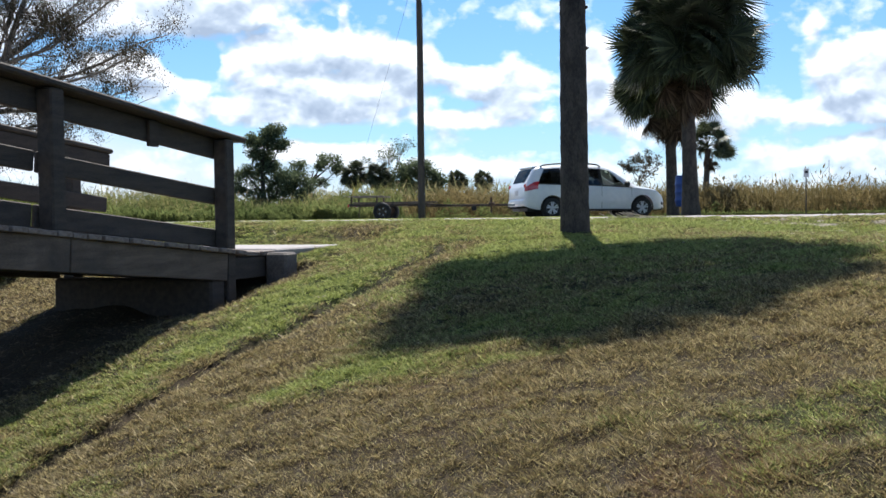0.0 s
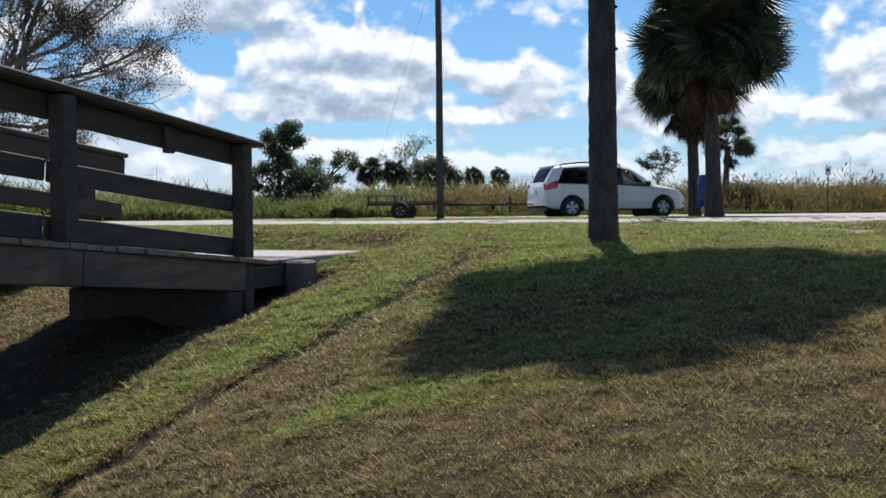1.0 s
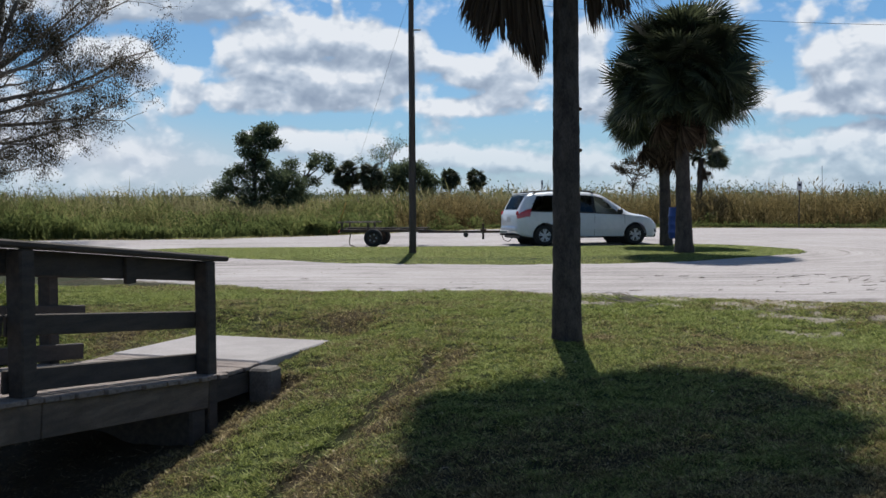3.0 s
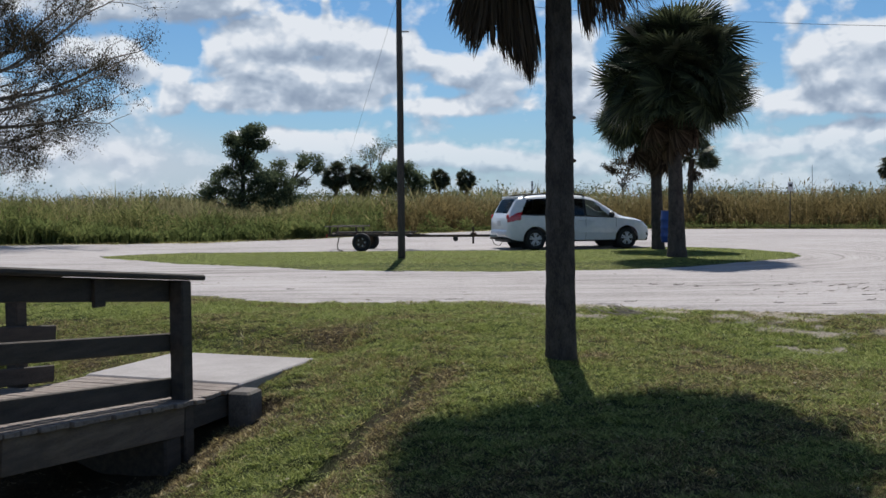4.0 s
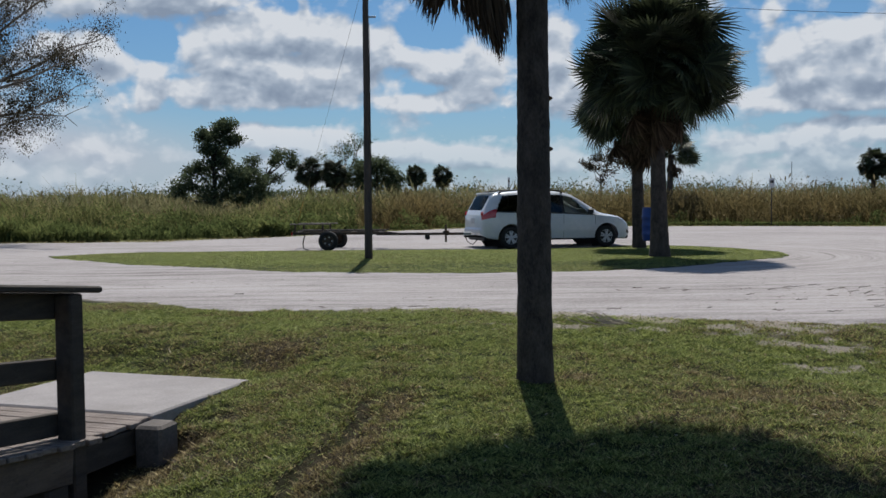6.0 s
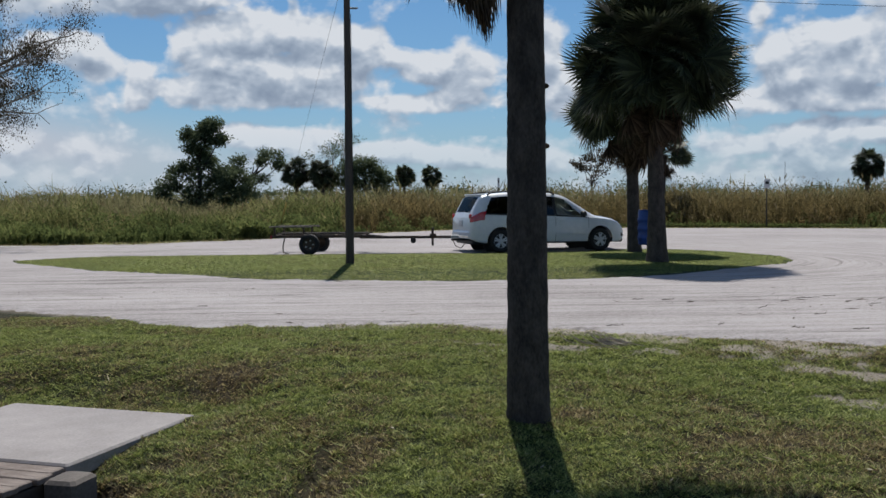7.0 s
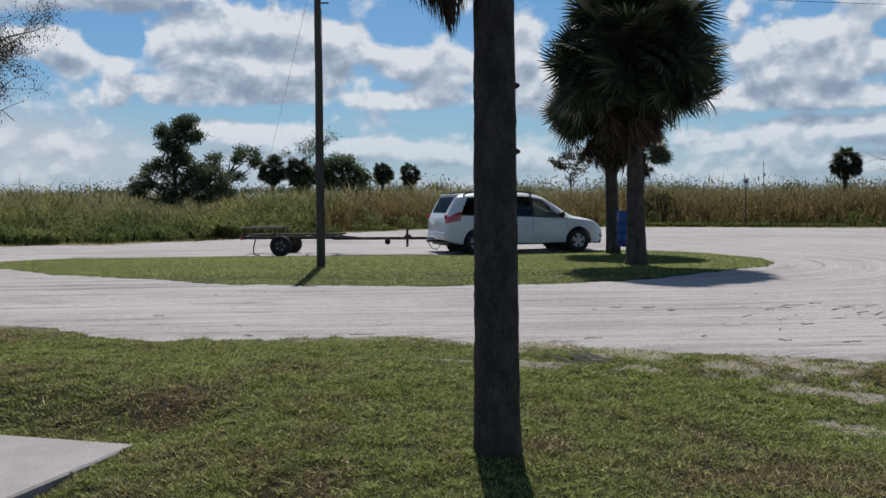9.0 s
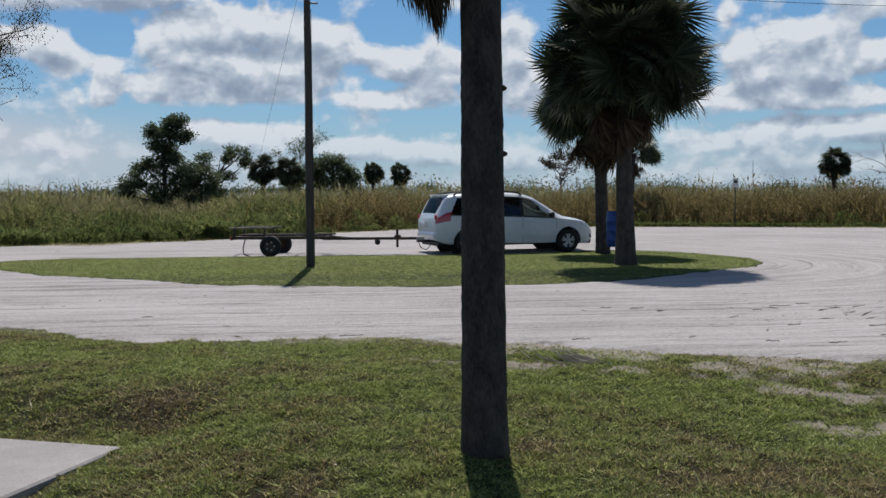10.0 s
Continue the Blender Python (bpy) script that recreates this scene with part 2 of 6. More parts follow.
def turf_material():
    """Ground under the mown blades; green, sand and red say how the turf grows at a place."""
    m, tree, out = blank("turf_ground")
    pos = place_coord(tree)
    fine = calc(tree, "ADD", calc(tree, "MULTIPLY", noise_fac(tree, pos, 48.0, 4.0, 0.75), 0.5), calc(tree, "MULTIPLY_ADD", noise_fac(tree, pos, 190.0, 3.0, 0.7), 0.9, -0.2))
    mid = noise_fac(tree, pos, 9.0, 4.0, 0.6)
    level = calc(tree, "ADD", from_mesh(tree, "green"), calc(tree, "MULTIPLY_ADD", mid, 0.8, -0.4), clamp=True)
    dry = ramp(tree, fine, [(0.36, EARTH), (0.56, THATCH), (0.80, STRAW)])
    dry = blend(tree, from_mesh(tree, "red"), dry, (0.13, 0.066, 0.034))
    green = ramp(tree, fine, [(0.3, (0.010, 0.014, 0.005)), (0.55, (0.032, 0.043, 0.012)), (0.8, (0.095, 0.11, 0.034))])
    colour = blend(tree, level, dry, green)
    dust = calc(tree, "MULTIPLY", from_mesh(tree, "sand"), calc(tree, "MULTIPLY_ADD", mid, 1.4, 0.25))
    dust = calc(tree, "MULTIPLY", calc(tree, "MULTIPLY", dust, 2.2, clamp=True), 0.92)
    colour = blend(tree, dust, colour, ramp(tree, fine, [(0.3, (0.25, 0.21, 0.17)), (0.62, (0.52, 0.455, 0.38))]))
    shader = node(tree, "ShaderNodeBsdfPrincipled", Roughness=0.95)
    shader.inputs["Specular IOR Level"].default_value = 0.2
    tree.links.new(colour, shader.inputs["Base Color"])
    b = node(tree, "ShaderNodeBump", Strength=0.9, Distance=0.035)
    tree.links.new(calc(tree, "ADD", fine, mid), b.inputs["Height"])
    tree.links.new(b.outputs[0], shader.inputs["Normal"])
    tree.links.new(shader.outputs[0], out.inputs["Surface"])
    return m


def blade_material():
    m, tree, out = blank("grass_blades")
    pick = tree.nodes.new("ShaderNodeNewGeometry").outputs["Random Per Island"]
    choice = calc(tree, "ADD", calc(tree, "MULTIPLY", from_mesh(tree, "green"), 0.75), calc(tree, "MULTIPLY_ADD", pick, 0.75, -0.32), clamp=True)
    tint = calc(tree, "FRACT", calc(tree, "MULTIPLY", pick, 37.0))
    dry = ramp(tree, tint, [(0.0, (0.052, 0.037, 0.023)), (0.35, (0.125, 0.096, 0.046)), (0.75, (0.30, 0.232, 0.108)), (1.0, (0.60, 0.49, 0.255))])
    dry = blend(tree, calc(tree, "MULTIPLY", from_mesh(tree, "red"), 0.9, clamp=True), dry, (0.20, 0.095, 0.050))
    green = ramp(tree, tint, [(0.0, (0.070, 0.098, 0.022)), (0.5, (0.196, 0.236, 0.064)), (1.0, (0.50, 0.54, 0.18))])
    sharp = calc(tree, "MULTIPLY_ADD", calc(tree, "SUBTRACT", choice, 0.45), 3.0, 0.5, clamp=True)
    colour = blend(tree, sharp, dry, green)
    diffuse = node(tree, "ShaderNodeBsdfDiffuse")
    trans = node(tree, "ShaderNodeBsdfTranslucent")
    tree.links.new(colour, diffuse.inputs["Color"])
    tree.links.new(colour, trans.inputs["Color"])
    mix = node(tree, "ShaderNodeMixShader", Fac=0.42)
    tree.links.new(diffuse.outputs[0], mix.inputs[1])
    tree.links.new(trans.outputs[0], mix.inputs[2])
    waxy = node(tree, "ShaderNodeBsdfGlossy", Roughness=0.6)
    top = node(tree, "ShaderNodeMixShader", Fac=0.018)
    tree.links.new(mix.outputs[0], top.inputs[1])
    tree.links.new(waxy.outputs[0], top.inputs[2])
    tree.links.new(top.outputs[0], out.inputs["Surface"])
    return m


def sand_material():
    m, tree, out = blank("sand_track")
    pos = place_coord(tree)
    wide = noise_fac(tree, pos, 0.22, 5.0, 0.6)
    # wheel ruts run along the track and bend round the end of the island
    sep = tree.nodes.new("ShaderNodeSeparateXYZ")
    tree.links.new(pos, sep.inputs[0])
    past = calc(tree, "MAXIMUM", calc(tree, "SUBTRACT", sep.outputs["X"], 5.5), 0.0)
    aside = calc(tree, "SUBTRACT", sep.outputs["Y"], 26.0)
    ring = calc(tree, "SQRT", calc(tree, "ADD", calc(tree, "MULTIPLY", past, past), calc(tree, "MULTIPLY", aside, aside)))
    lane = node(tree, "ShaderNodeCombineXYZ")
    tree.links.new(calc(tree, "MULTIPLY", sep.outputs["X"], 0.16), lane.inputs["X"])
    tree.links.new(calc(tree, "MULTIPLY", ring, 3.6), lane.inputs["Y"])
    rut = noise_fac(tree, lane.outputs[0], 1.0, 8.0, 0.70)
    grain = noise_fac(tree, pos, 24.0, 5.0, 0.75)
    tone = calc(tree, "ADD", calc(tree, "MULTIPLY", wide, 0.25), calc(tree, "ADD", calc(tree, "MULTIPLY_ADD", rut, 0.50, 0.0), calc(tree, "MULTIPLY", grain, 0.46)))
    colour = ramp(tree, tone, [(0.46, (0.150, 0.133, 0.126)), (0.54, (0.270, 0.246, 0.240)), (0.66, (0.385, 0.357, 0.352))])
    thin = node(tree, "ShaderNodeCombineXYZ")
    tree.links.new(calc(tree, "MULTIPLY", sep.outputs["X"], 0.30), thin.inputs["X"])
    tree.links.new(calc(tree, "MULTIPLY_ADD", wide, 3.0, calc(tree, "MULTIPLY", ring, 6.5)), thin.inputs["Y"])
    wheel_line = calc(tree, "MULTIPLY_ADD", calc(tree, "SUBTRACT", noise_fac(tree, thin.outputs[0], 1.0, 3.0, 0.6), 0.548), 10.0, 0.0, clamp=True)
    wheel_line = calc(tree, "MULTIPLY", wheel_line, calc(tree, "MULTIPLY_ADD", noise_fac(tree, pos, 1.1, 4.0, 0.7), 3.2, -1.15, clamp=True))
    colour = blend(tree, calc(tree, "MULTIPLY", wheel_line, 0.85), colour, (0.125, 0.108, 0.102))
    specks = calc(tree, "MULTIPLY_ADD", calc(tree, "SUBTRACT", noise_fac(tree, pos, 7.0, 6.0, 0.8), 0.62), 9.0, 0.0, clamp=True)
    colour = blend(tree, calc(tree, "MULTIPLY", specks, 0.6), colour, (0.16, 0.125, 0.10))
    shader = node(tree, "ShaderNodeBsdfPrincipled", Roughness=0.95)
    shader.inputs["Specular IOR Level"].default_value = 0.15
    tree.links.new(colour, shader.inputs["Base Color"])
    b = node(tree, "ShaderNodeBump", Strength=0.9, Distance=0.045)
    tree.links.new(calc(tree, "SUBTRACT", calc(tree, "ADD", rut, calc(tree, "MULTIPLY", grain, 0.35)), calc(tree, "MULTIPLY", wheel_line, 0.5)), b.inputs["Height"])
    tree.links.new(b.outputs[0], shader.inputs["Normal"])
    tree.links.new(shader.outputs[0], out.inputs["Surface"])
    return m


def glass_material(name, tint, gloss):
    """Tinted car glass: lets tinted light through and mirrors the sky."""
    m, tree, out = blank(name)
    clear = node(tree, "ShaderNodeBsdfTransparent")
    clear.inputs["Color"].default_value = (*tint, 1)
    mirror = node(tree, "ShaderNodeBsdfGlossy", Roughness=0.03)
    fresnel = node(tree, "ShaderNodeFresnel", IOR=1.5)
    mix = node(tree, "ShaderNodeMixShader")
    tree.links.new(calc(tree, "MULTIPLY_ADD", fresnel.outputs[0], 1.0, gloss, clamp=True), mix.inputs[0])
    tree.links.new(clear.outputs[0], mix.inputs[1])
    tree.links.new(mirror.outputs[0], mix.inputs[2])
    tree.links.new(mix.outputs[0], out.inputs["Surface"])
    return m


TURF, BLADE, SAND = turf_material(), blade_material(), sand_material()
OLD_WOOD = surface("weathered_dark_wood", (0.028, 0.023, 0.019), (0.076, 0.060, 0.048), 3.0, 0.85, 40.0, 0.7, 0.005, stretch=(1, 7, 7), stain=(0.038, 0.030, 0.026))
BEAM_WOOD = surface("brown_beam_wood", (0.070, 0.052, 0.040), (0.165, 0.124, 0.094), 3.0, 0.85, 40.0, 0.7, 0.005, stretch=(1, 7, 7), stain=(0.050, 0.040, 0.033))
PLANK_WOOD = surface("grey_plank_wood", (0.105, 0.082, 0.069), (0.255, 0.210, 0.184), 4.0, 0.85, 50.0, 0.6, 0.005, stretch=(7, 1, 7), stain=(0.085, 0.060, 0.050))
CONCRETE = surface("worn_concrete", (0.215, 0.196, 0.192), (0.315, 0.290, 0.284), 2.2, 0.9, 45.0, 0.5, 0.004, stain=(0.185, 0.166, 0.158))
POLE_WOOD = surface("pole_wood", (0.035, 0.030, 0.026), (0.085, 0.070, 0.058), 3.0, 0.85, 40.0, 0.5, 0.006, stretch=(6, 6, 0.5))
PALM_BARK = surface("palm_bark", (0.040, 0.034, 0.030), (0.104, 0.086, 0.074), 5.0, 0.95, 30.0, 1.0, 0.014, stretch=(2.0, 2.0, 1.0), stain=(0.040, 0.034, 0.030), spec=0.2)
BARK = surface("grey_bark", (0.10, 0.085, 0.072), (0.25, 0.215, 0.18), 5.0, 0.9, 40.0, 0.5, 0.01, stretch=(3, 3, 0.6))
DARK_BARK = surface("dark_bark", (0.025, 0.021, 0.018), (0.065, 0.052, 0.042), 5.0, 0.9, 40.0, 0.5, 0.01)
FROND = leafy("palm_frond", [(0.030, 0.036, 0.020), (0.052, 0.062, 0.032), (0.092, 0.106, 0.054)], 0.30, 0.055, rough=0.36)
DEAD_FROND = leafy("dead_palm_frond", [(0.045, 0.033, 0.025), (0.085, 0.062, 0.045), (0.14, 0.102, 0.072)], 0.16, 0.0)
TREE_LEAF = leafy("small_dry_leaves", [(0.034, 0.036, 0.022), (0.062, 0.054, 0.036), (0.100, 0.076, 0.054)], 0.34, 0.0)
# leaves of the far marsh trees, tones lifted to stand for haze
OAK_LEAF = leafy("dark_green_leaves", [(0.055, 0.074, 0.042), (0.100, 0.126, 0.070), (0.160, 0.186, 0.104)], 0.46, 0.0)
SHRUB_LEAF = leafy("pale_shrub_leaves", [(0.06, 0.085, 0.02), (0.12, 0.15, 0.035), (0.22, 0.23, 0.07)], 0.4, 0.0)
REED_GREEN = leafy("green_reed_leaves", [(0.052, 0.068, 0.024), (0.104, 0.122, 0.044), (0.20, 0.200, 0.078), (0.35, 0.30, 0.15)], 0.58, 0.0, patch=0.25)
REED = leafy("reed_leaves", [(0.066, 0.062, 0.028), (0.122, 0.100, 0.044), (0.195, 0.146, 0.066), (0.31, 0.235, 0.11)], 0.58, 0.0, patch=0.16)
WEED = leafy("green_weeds", [(0.062, 0.084, 0.030), (0.118, 0.146, 0.050), (0.21, 0.215, 0.080)], 0.55, 0.0, patch=0.3)
# greyish green with a little distance haze mixed into the tones
SCRUB = leafy("far_scrub_leaves", [(0.07, 0.09, 0.045), (0.10, 0.125, 0.065), (0.14, 0.15, 0.08)], 0.45, 0.0)
# reed tones made paler: the haze of distance is put into the colour
MARSH = leafy("hazed_marsh_reeds", [(0.100, 0.106, 0.050), (0.165, 0.155, 0.078), (0.25, 0.215, 0.12)], 0.6, 0.0, patch=0.08)
PLUME = leafy("reed_plumes", [(0.12, 0.095, 0.045), (0.18, 0.142, 0.07), (0.32, 0.26, 0.16)], 0.45, 0.0)
PAINT = surface("white_car_paint", (0.64, 0.66, 0.69), (0.72, 0.73, 0.75), 1.0, 0.32, 8.0, 0.0, coat=0.6)
BLACK_TRIM = surface("black_plastic_trim", (0.010, 0.010, 0.011), (0.022, 0.022, 0.023), 6.0, 0.6, 60.0, 0.1, 0.001)
TYRE = surface("black_rubber", (0.008, 0.008, 0.009), (0.022, 0.021, 0.020), 8.0, 0.8, 60.0, 0.4, 0.003)
ALLOY = surface("alloy_wheel", (0.50, 0.51, 0.53), (0.68, 0.69, 0.71), 6.0, 0.45, 60.0, 0.05, 0.001, metal=0.1)
RED_LENS = surface("red_lamp_lens", (0.42, 0.012, 0.02), (0.56, 0.02, 0.03), 6.0, 0.18, 30.0, 0.0, coat=0.8)
# the block's shaded face is put into this tone, darker all over
BLOCK = surface("shade_dark_concrete", (0.060, 0.050, 0.044), (0.135, 0.118, 0.105), 4.0, 0.9, 45.0, 0.4, 0.004)
CLEAR_LENS = surface("clear_lamp_lens", (0.50, 0.50, 0.50), (0.66, 0.66, 0.66), 6.0, 0.15, 30.0, 0.0, coat=0.8)
TINTED = glass_material("dark_tinted_glass", (0.05, 0.055, 0.06), 0.02)
REAR_GLASS = glass_material("grey_rear_glass", (0.10, 0.10, 0.10), -0.16)
CLEAR = glass_material("green_car_glass", (0.62, 0.72, 0.66), 0.02)
SEAT = surface("grey_seat_cloth", (0.11, 0.10, 0.095), (0.20, 0.19, 0.18), 9.0, 0.9, 70.0, 0.2, 0.002)
RUST = surface("rusty_steel", (0.035, 0.028, 0.024), (0.105, 0.075, 0.055), 6.0, 0.75, 50.0, 0.4, 0.003, metal=0.3, stain=(0.11, 0.055, 0.03))
BLUE = surface("blue_plastic", (0.012, 0.045, 0.20), (0.018, 0.070, 0.29), 4.0, 0.42, 40.0, 0.1, 0.002)
GALV = surface("grey_galvanised_steel", (0.24, 0.25, 0.26), (0.42, 0.43, 0.44), 6.0, 0.5, 50.0, 0.1, 0.001, metal=0.6)
SIGN_BACK = surface("pale_sign_metal", (0.42, 0.43, 0.45), (0.60, 0.60, 0.61), 6.0, 0.5, 50.0, 0.0)
WIRE = surface("black_cable", (0.012, 0.012, 0.013), (0.03, 0.03, 0.03), 6.0, 0.6, 50.0, 0.0)
DITCH_STRAW = leafy("dull_straw", [(0.075, 0.060, 0.042), (0.15, 0.122, 0.085), (0.26, 0.215, 0.15)], 0.2, 0.0)
DRY_LEAF = leafy("pale_dry_leaves", [(0.26, 0.20, 0.13), (0.42, 0.35, 0.25), (0.62, 0.55, 0.43)], 0.35, 0.0)
STALK = surface("dry_stalk", (0.20, 0.165, 0.125), (0.42, 0.36, 0.28), 12.0, 0.9, 60.0, 0.3, 0.002)
TWIG = surface("dry_twig", (0.055, 0.042, 0.032), (0.14, 0.105, 0.075), 12.0, 0.9, 60.0, 0.3, 0.002)

# ---- mesh helpers ----
class Shape:
    """Collects points and faces for one mesh."""

    def __init__(self):
        self.v, self.f = [], []

    def add(self, points, faces):
        k = len(self.v)
        self.v.extend(points)
        self.f.extend([tuple(k + i for i in f) for f in faces])

    def box(self, x0, x1, y0, y1, z0, z1, m=None, cut=0.0):
        """A box with its upright and lengthwise edges chamfered by cut."""
        c = min(cut, (x1 - x0) / 3, (y1 - y0) / 3, (z1 - z0) / 3)
        if c <= 0:
            p = [(x, y, z) for z in (z0, z1) for x, y in ((x0, y0), (x1, y0), (x1, y1), (x0, y1))]
            f = [(3, 2, 1, 0), (4, 5, 6, 7), (0, 1, 5, 4), (1, 2, 6, 5), (2, 3, 7, 6), (3, 0, 4, 7)]
        else:
            p, f = [], []
            for z, k in ((z0, c), (z0 + c, 0), (z1 - c, 0), (z1, c)):
                a, b, d, e = x0 + k, x1 - k, y0 + k, y1 - k
                p += [(a + c, d, z), (b - c, d, z), (b, d + c, z), (b, e - c, z), (b - c, e, z), (a + c, e, z), (a, e - c, z), (a, d + c, z)]
            f = [tuple(range(7, -1, -1)), tuple(range(24, 32))]
            for r in range(3):
                f += [(8 * r + i, 8 * r + (i + 1) % 8, 8 * r + 8 + (i + 1) % 8, 8 * r + 8 + i) for i in range(8)]
        if m:
            p = [tuple(m @ Vector(q)) for q in p]
        self.add(p, f)
        return self

    def tube(self, pts, radii, sides=8, cap=True):
        """A round bar through pts with a radius at each."""
        rings = []
        for i, p in enumerate(pts):
            p = Vector(p)
            a = Vector(pts[max(0, i - 1)])
            b = Vector(pts[min(len(pts) - 1, i + 1)])
            d = (b - a).normalized()
            side = d.cross(Vector((0, 0, 1)) if abs(d.z) < 0.9 else Vector((1, 0, 0))).normalized()
            up = side.cross(d)
            rings.append([tuple(p + radii[i] * (math.cos(t) * side + math.sin(t) * up)) for t in [2 * math.pi * j / sides for j in range(sides)]])
        faces = []
        for i in range(len(pts) - 1):
            for j in range(sides):
                faces.append((i * sides + j, (i + 1) * sides + j, (i + 1) * sides + (j + 1) % sides, i * sides + (j + 1) % sides))
        if cap:
            faces.append(tuple(range(sides)))
            faces.append(tuple((len(pts) - 1) * sides + j for j in range(sides - 1, -1, -1)))
        self.add([q for r in rings for q in r], faces)
        return self

    def turned(self, profile, sides=24, axis="z", at=(0, 0, 0), cap=True):
        """A turned body: (radius, height) rows about an axis."""
        pts = []
        for r, h in profile:
            for j in range(sides):
                t = 2 * math.pi * j / sides
                c, s = r * math.cos(t), r * math.sin(t)
                q = (c, s, h) if axis == "z" else (c, h, s) if axis == "y" else (h, c, s)
                pts.append((q[0] + at[0], q[1] + at[1], q[2] + at[2]))
        n = len(profile)
        f = [(i * sides + j, i * sides + (j + 1) % sides, (i + 1) * sides + (j + 1) % sides, (i + 1) * sides + j) for i in range(n - 1) for j in range(sides)]
        if cap:
            f += [tuple(range(sides - 1, -1, -1)), tuple((n - 1) * sides + j for j in range(sides))]
        self.add(pts, f)
        return self

    def mesh(self, name, material, smooth=False):
        me = bpy.data.meshes.new(name)
        me.from_pydata(self.v, [], self.f)
        me.materials.append(material)
        if smooth:
            me.shade_smooth()
        me.update()
        return me


def part(name, shape, material, parent, label="", smooth=False):
    ob = new(name, shape.mesh(name, material, smooth) if isinstance(shape, Shape) else shape)
    ob.parent = parent
    if label:
        ob["label"] = label
    return ob


def root(name, m, label, category, group="", kind=""):
    ob = new(name)
    ob.empty_display_size = 0.2
    ob.matrix_world = m
    return tagged(ob, label, category, group, kind)


def tri_mesh(name, points, material, per=3):
    """A mesh of many loose triangles or quads from an array (n, per, 3)."""
    n = len(points)
    me = bpy.data.meshes.new(name)
    me.vertices.add(n * per)
    me.vertices.foreach_set("co", np.ascontiguousarray(points, dtype=np.float32).ravel())
    me.loops.add(n * per)
    me.loops.foreach_set("vertex_index", np.arange(n * per, dtype=np.int32))
    me.polygons.add(n)
    me.polygons.foreach_set("loop_start", np.arange(0, n * per, per, dtype=np.int32))
    me.materials.append(material)
    me.update(calc_edges=True)
    return me


# ---- the lie of the land ----
def smooth01(a, b, v):
    t = np.clip((v - a) / (b - a), 0, 1)
    return t * t * (3 - 2 * t)


BR_AT, BR_U, BR_W = np.array((-1.38, 10.73)), np.array((-0.355, -0.935)), np.array((0.935, -0.355))


def rut_x(y):
    return np.interp(y, [3.0, 4.71, 5.4, 6.1, 6.95, 8.72, 10.0], [-2.95, -2.19, -1.89, -1.54, -1.12, -0.43, -0.05]) + 0.035 * np.sin(y * 5.1) + 0.02 * np.sin(y * 13.0)


def height(x, y):
    """Ground level: flat track and island, lawn falling to a ditch under the footbridge."""
    x, y = np.asarray(x, float), np.asarray(y, float)
    a, b = np.clip(x, -9, 4.5), np.clip(y, -2, 16)
    bank = -1.027 + 0.3073 * a + 0.0793 * b - 0.0129 * a * a - 0.0261 * a * b + 0.00072 * b * b
    bank = np.maximum(bank, -1.45) + 0.04 * np.exp(-((bank + 1.45) / 0.1) ** 2)
    k = 0.05
    bank = np.where(bank > 0.3, 0, -k * np.log(1 + np.exp(np.clip(-bank / k, -40, 40))))
    edge = 13.6 - 0.42 * np.clip(x, -4, 5)
    z = bank * (1 - smooth01(edge - 2.4, edge + 0.4, y) * smooth01(-9, -3, x)) * (1 - smooth01(14, 19, y))
    # level bed of the concrete apron at the bridge foot
    s, w = (x - BR_AT[0]) * BR_U[0] + (y - BR_AT[1]) * BR_U[1], (x - BR_AT[0]) * BR_W[0] + (y - BR_AT[1]) * BR_W[1]
    out = np.hypot(np.maximum(np.maximum(-s, s - 1.5), 0), np.maximum(np.maximum(w, -1.65 - w), 0))
    z = np.where(z > -0.27, z + (-0.27 - z) * (1 - smooth01(0.02, 0.95 - 0.45 * smooth01(0.6, 1.4, s), out)), z)
    # earth washed out beside the bridge foot
    z = z - 0.14 * smooth01(0.62, 0.30, w) * smooth01(-0.9, -0.45, w) * smooth01(1.36, 1.54, s) * (1 - smooth01(2.7, 3.6, s))
    # the mound of the island
    z = z + 0.05 * np.exp(-((x - 0.5) / 7) ** 4 - ((y - 26) / 3.4) ** 4)
    # a mowing rut along the bank
    r = 0.90 * (x - rut_x(y))
    z = z - (0.065 * np.exp(-(r / 0.06) ** 2) + 0.03 * np.exp(-((r - 0.12) / 0.2) ** 2)) * smooth01(3.0, 4.5, y) * (1 - smooth01(9.0, 10.0, y))
    return z


def ripple(x, y, scale, amount, seed=0.0):
    x, y = np.asarray(x, float), np.asarray(y, float)
    v = np.sin(x * 1.7 * scale + 1.3 * np.sin(y * 1.1 * scale + seed)) + np.sin(y * 2.3 * scale + 1.7 * np.sin(x * 0.9 * scale + 2 * seed) + 0.7) + 0.6 * np.sin((x + y) * 4.1 * scale + seed)
    return amount * v / 2.6


def vnoise(x, y, scale, seed):
    """Soft random field between -1 and 1 with lumps of 1/scale metres."""
    table = np.random.default_rng(seed).uniform(-1, 1, (256, 256))
    u, v = np.asarray(x, float) * scale, np.asarray(y, float) * scale
    i, j = np.floor(u).astype(int), np.floor(v).astype(int)
    fu, fv = u - i, v - j
    fu, fv = fu * fu * (3 - 2 * fu), fv * fv * (3 - 2 * fv)
    a, b, c, d = table[i % 256, j % 256], table[(i + 1) % 256, j % 256], table[i % 256, (j + 1) % 256], table[(i + 1) % 256, (j + 1) % 256]
    return (a * (1 - fu) + b * fu) * (1 - fv) + (c * (1 - fu) + d * fu) * fv


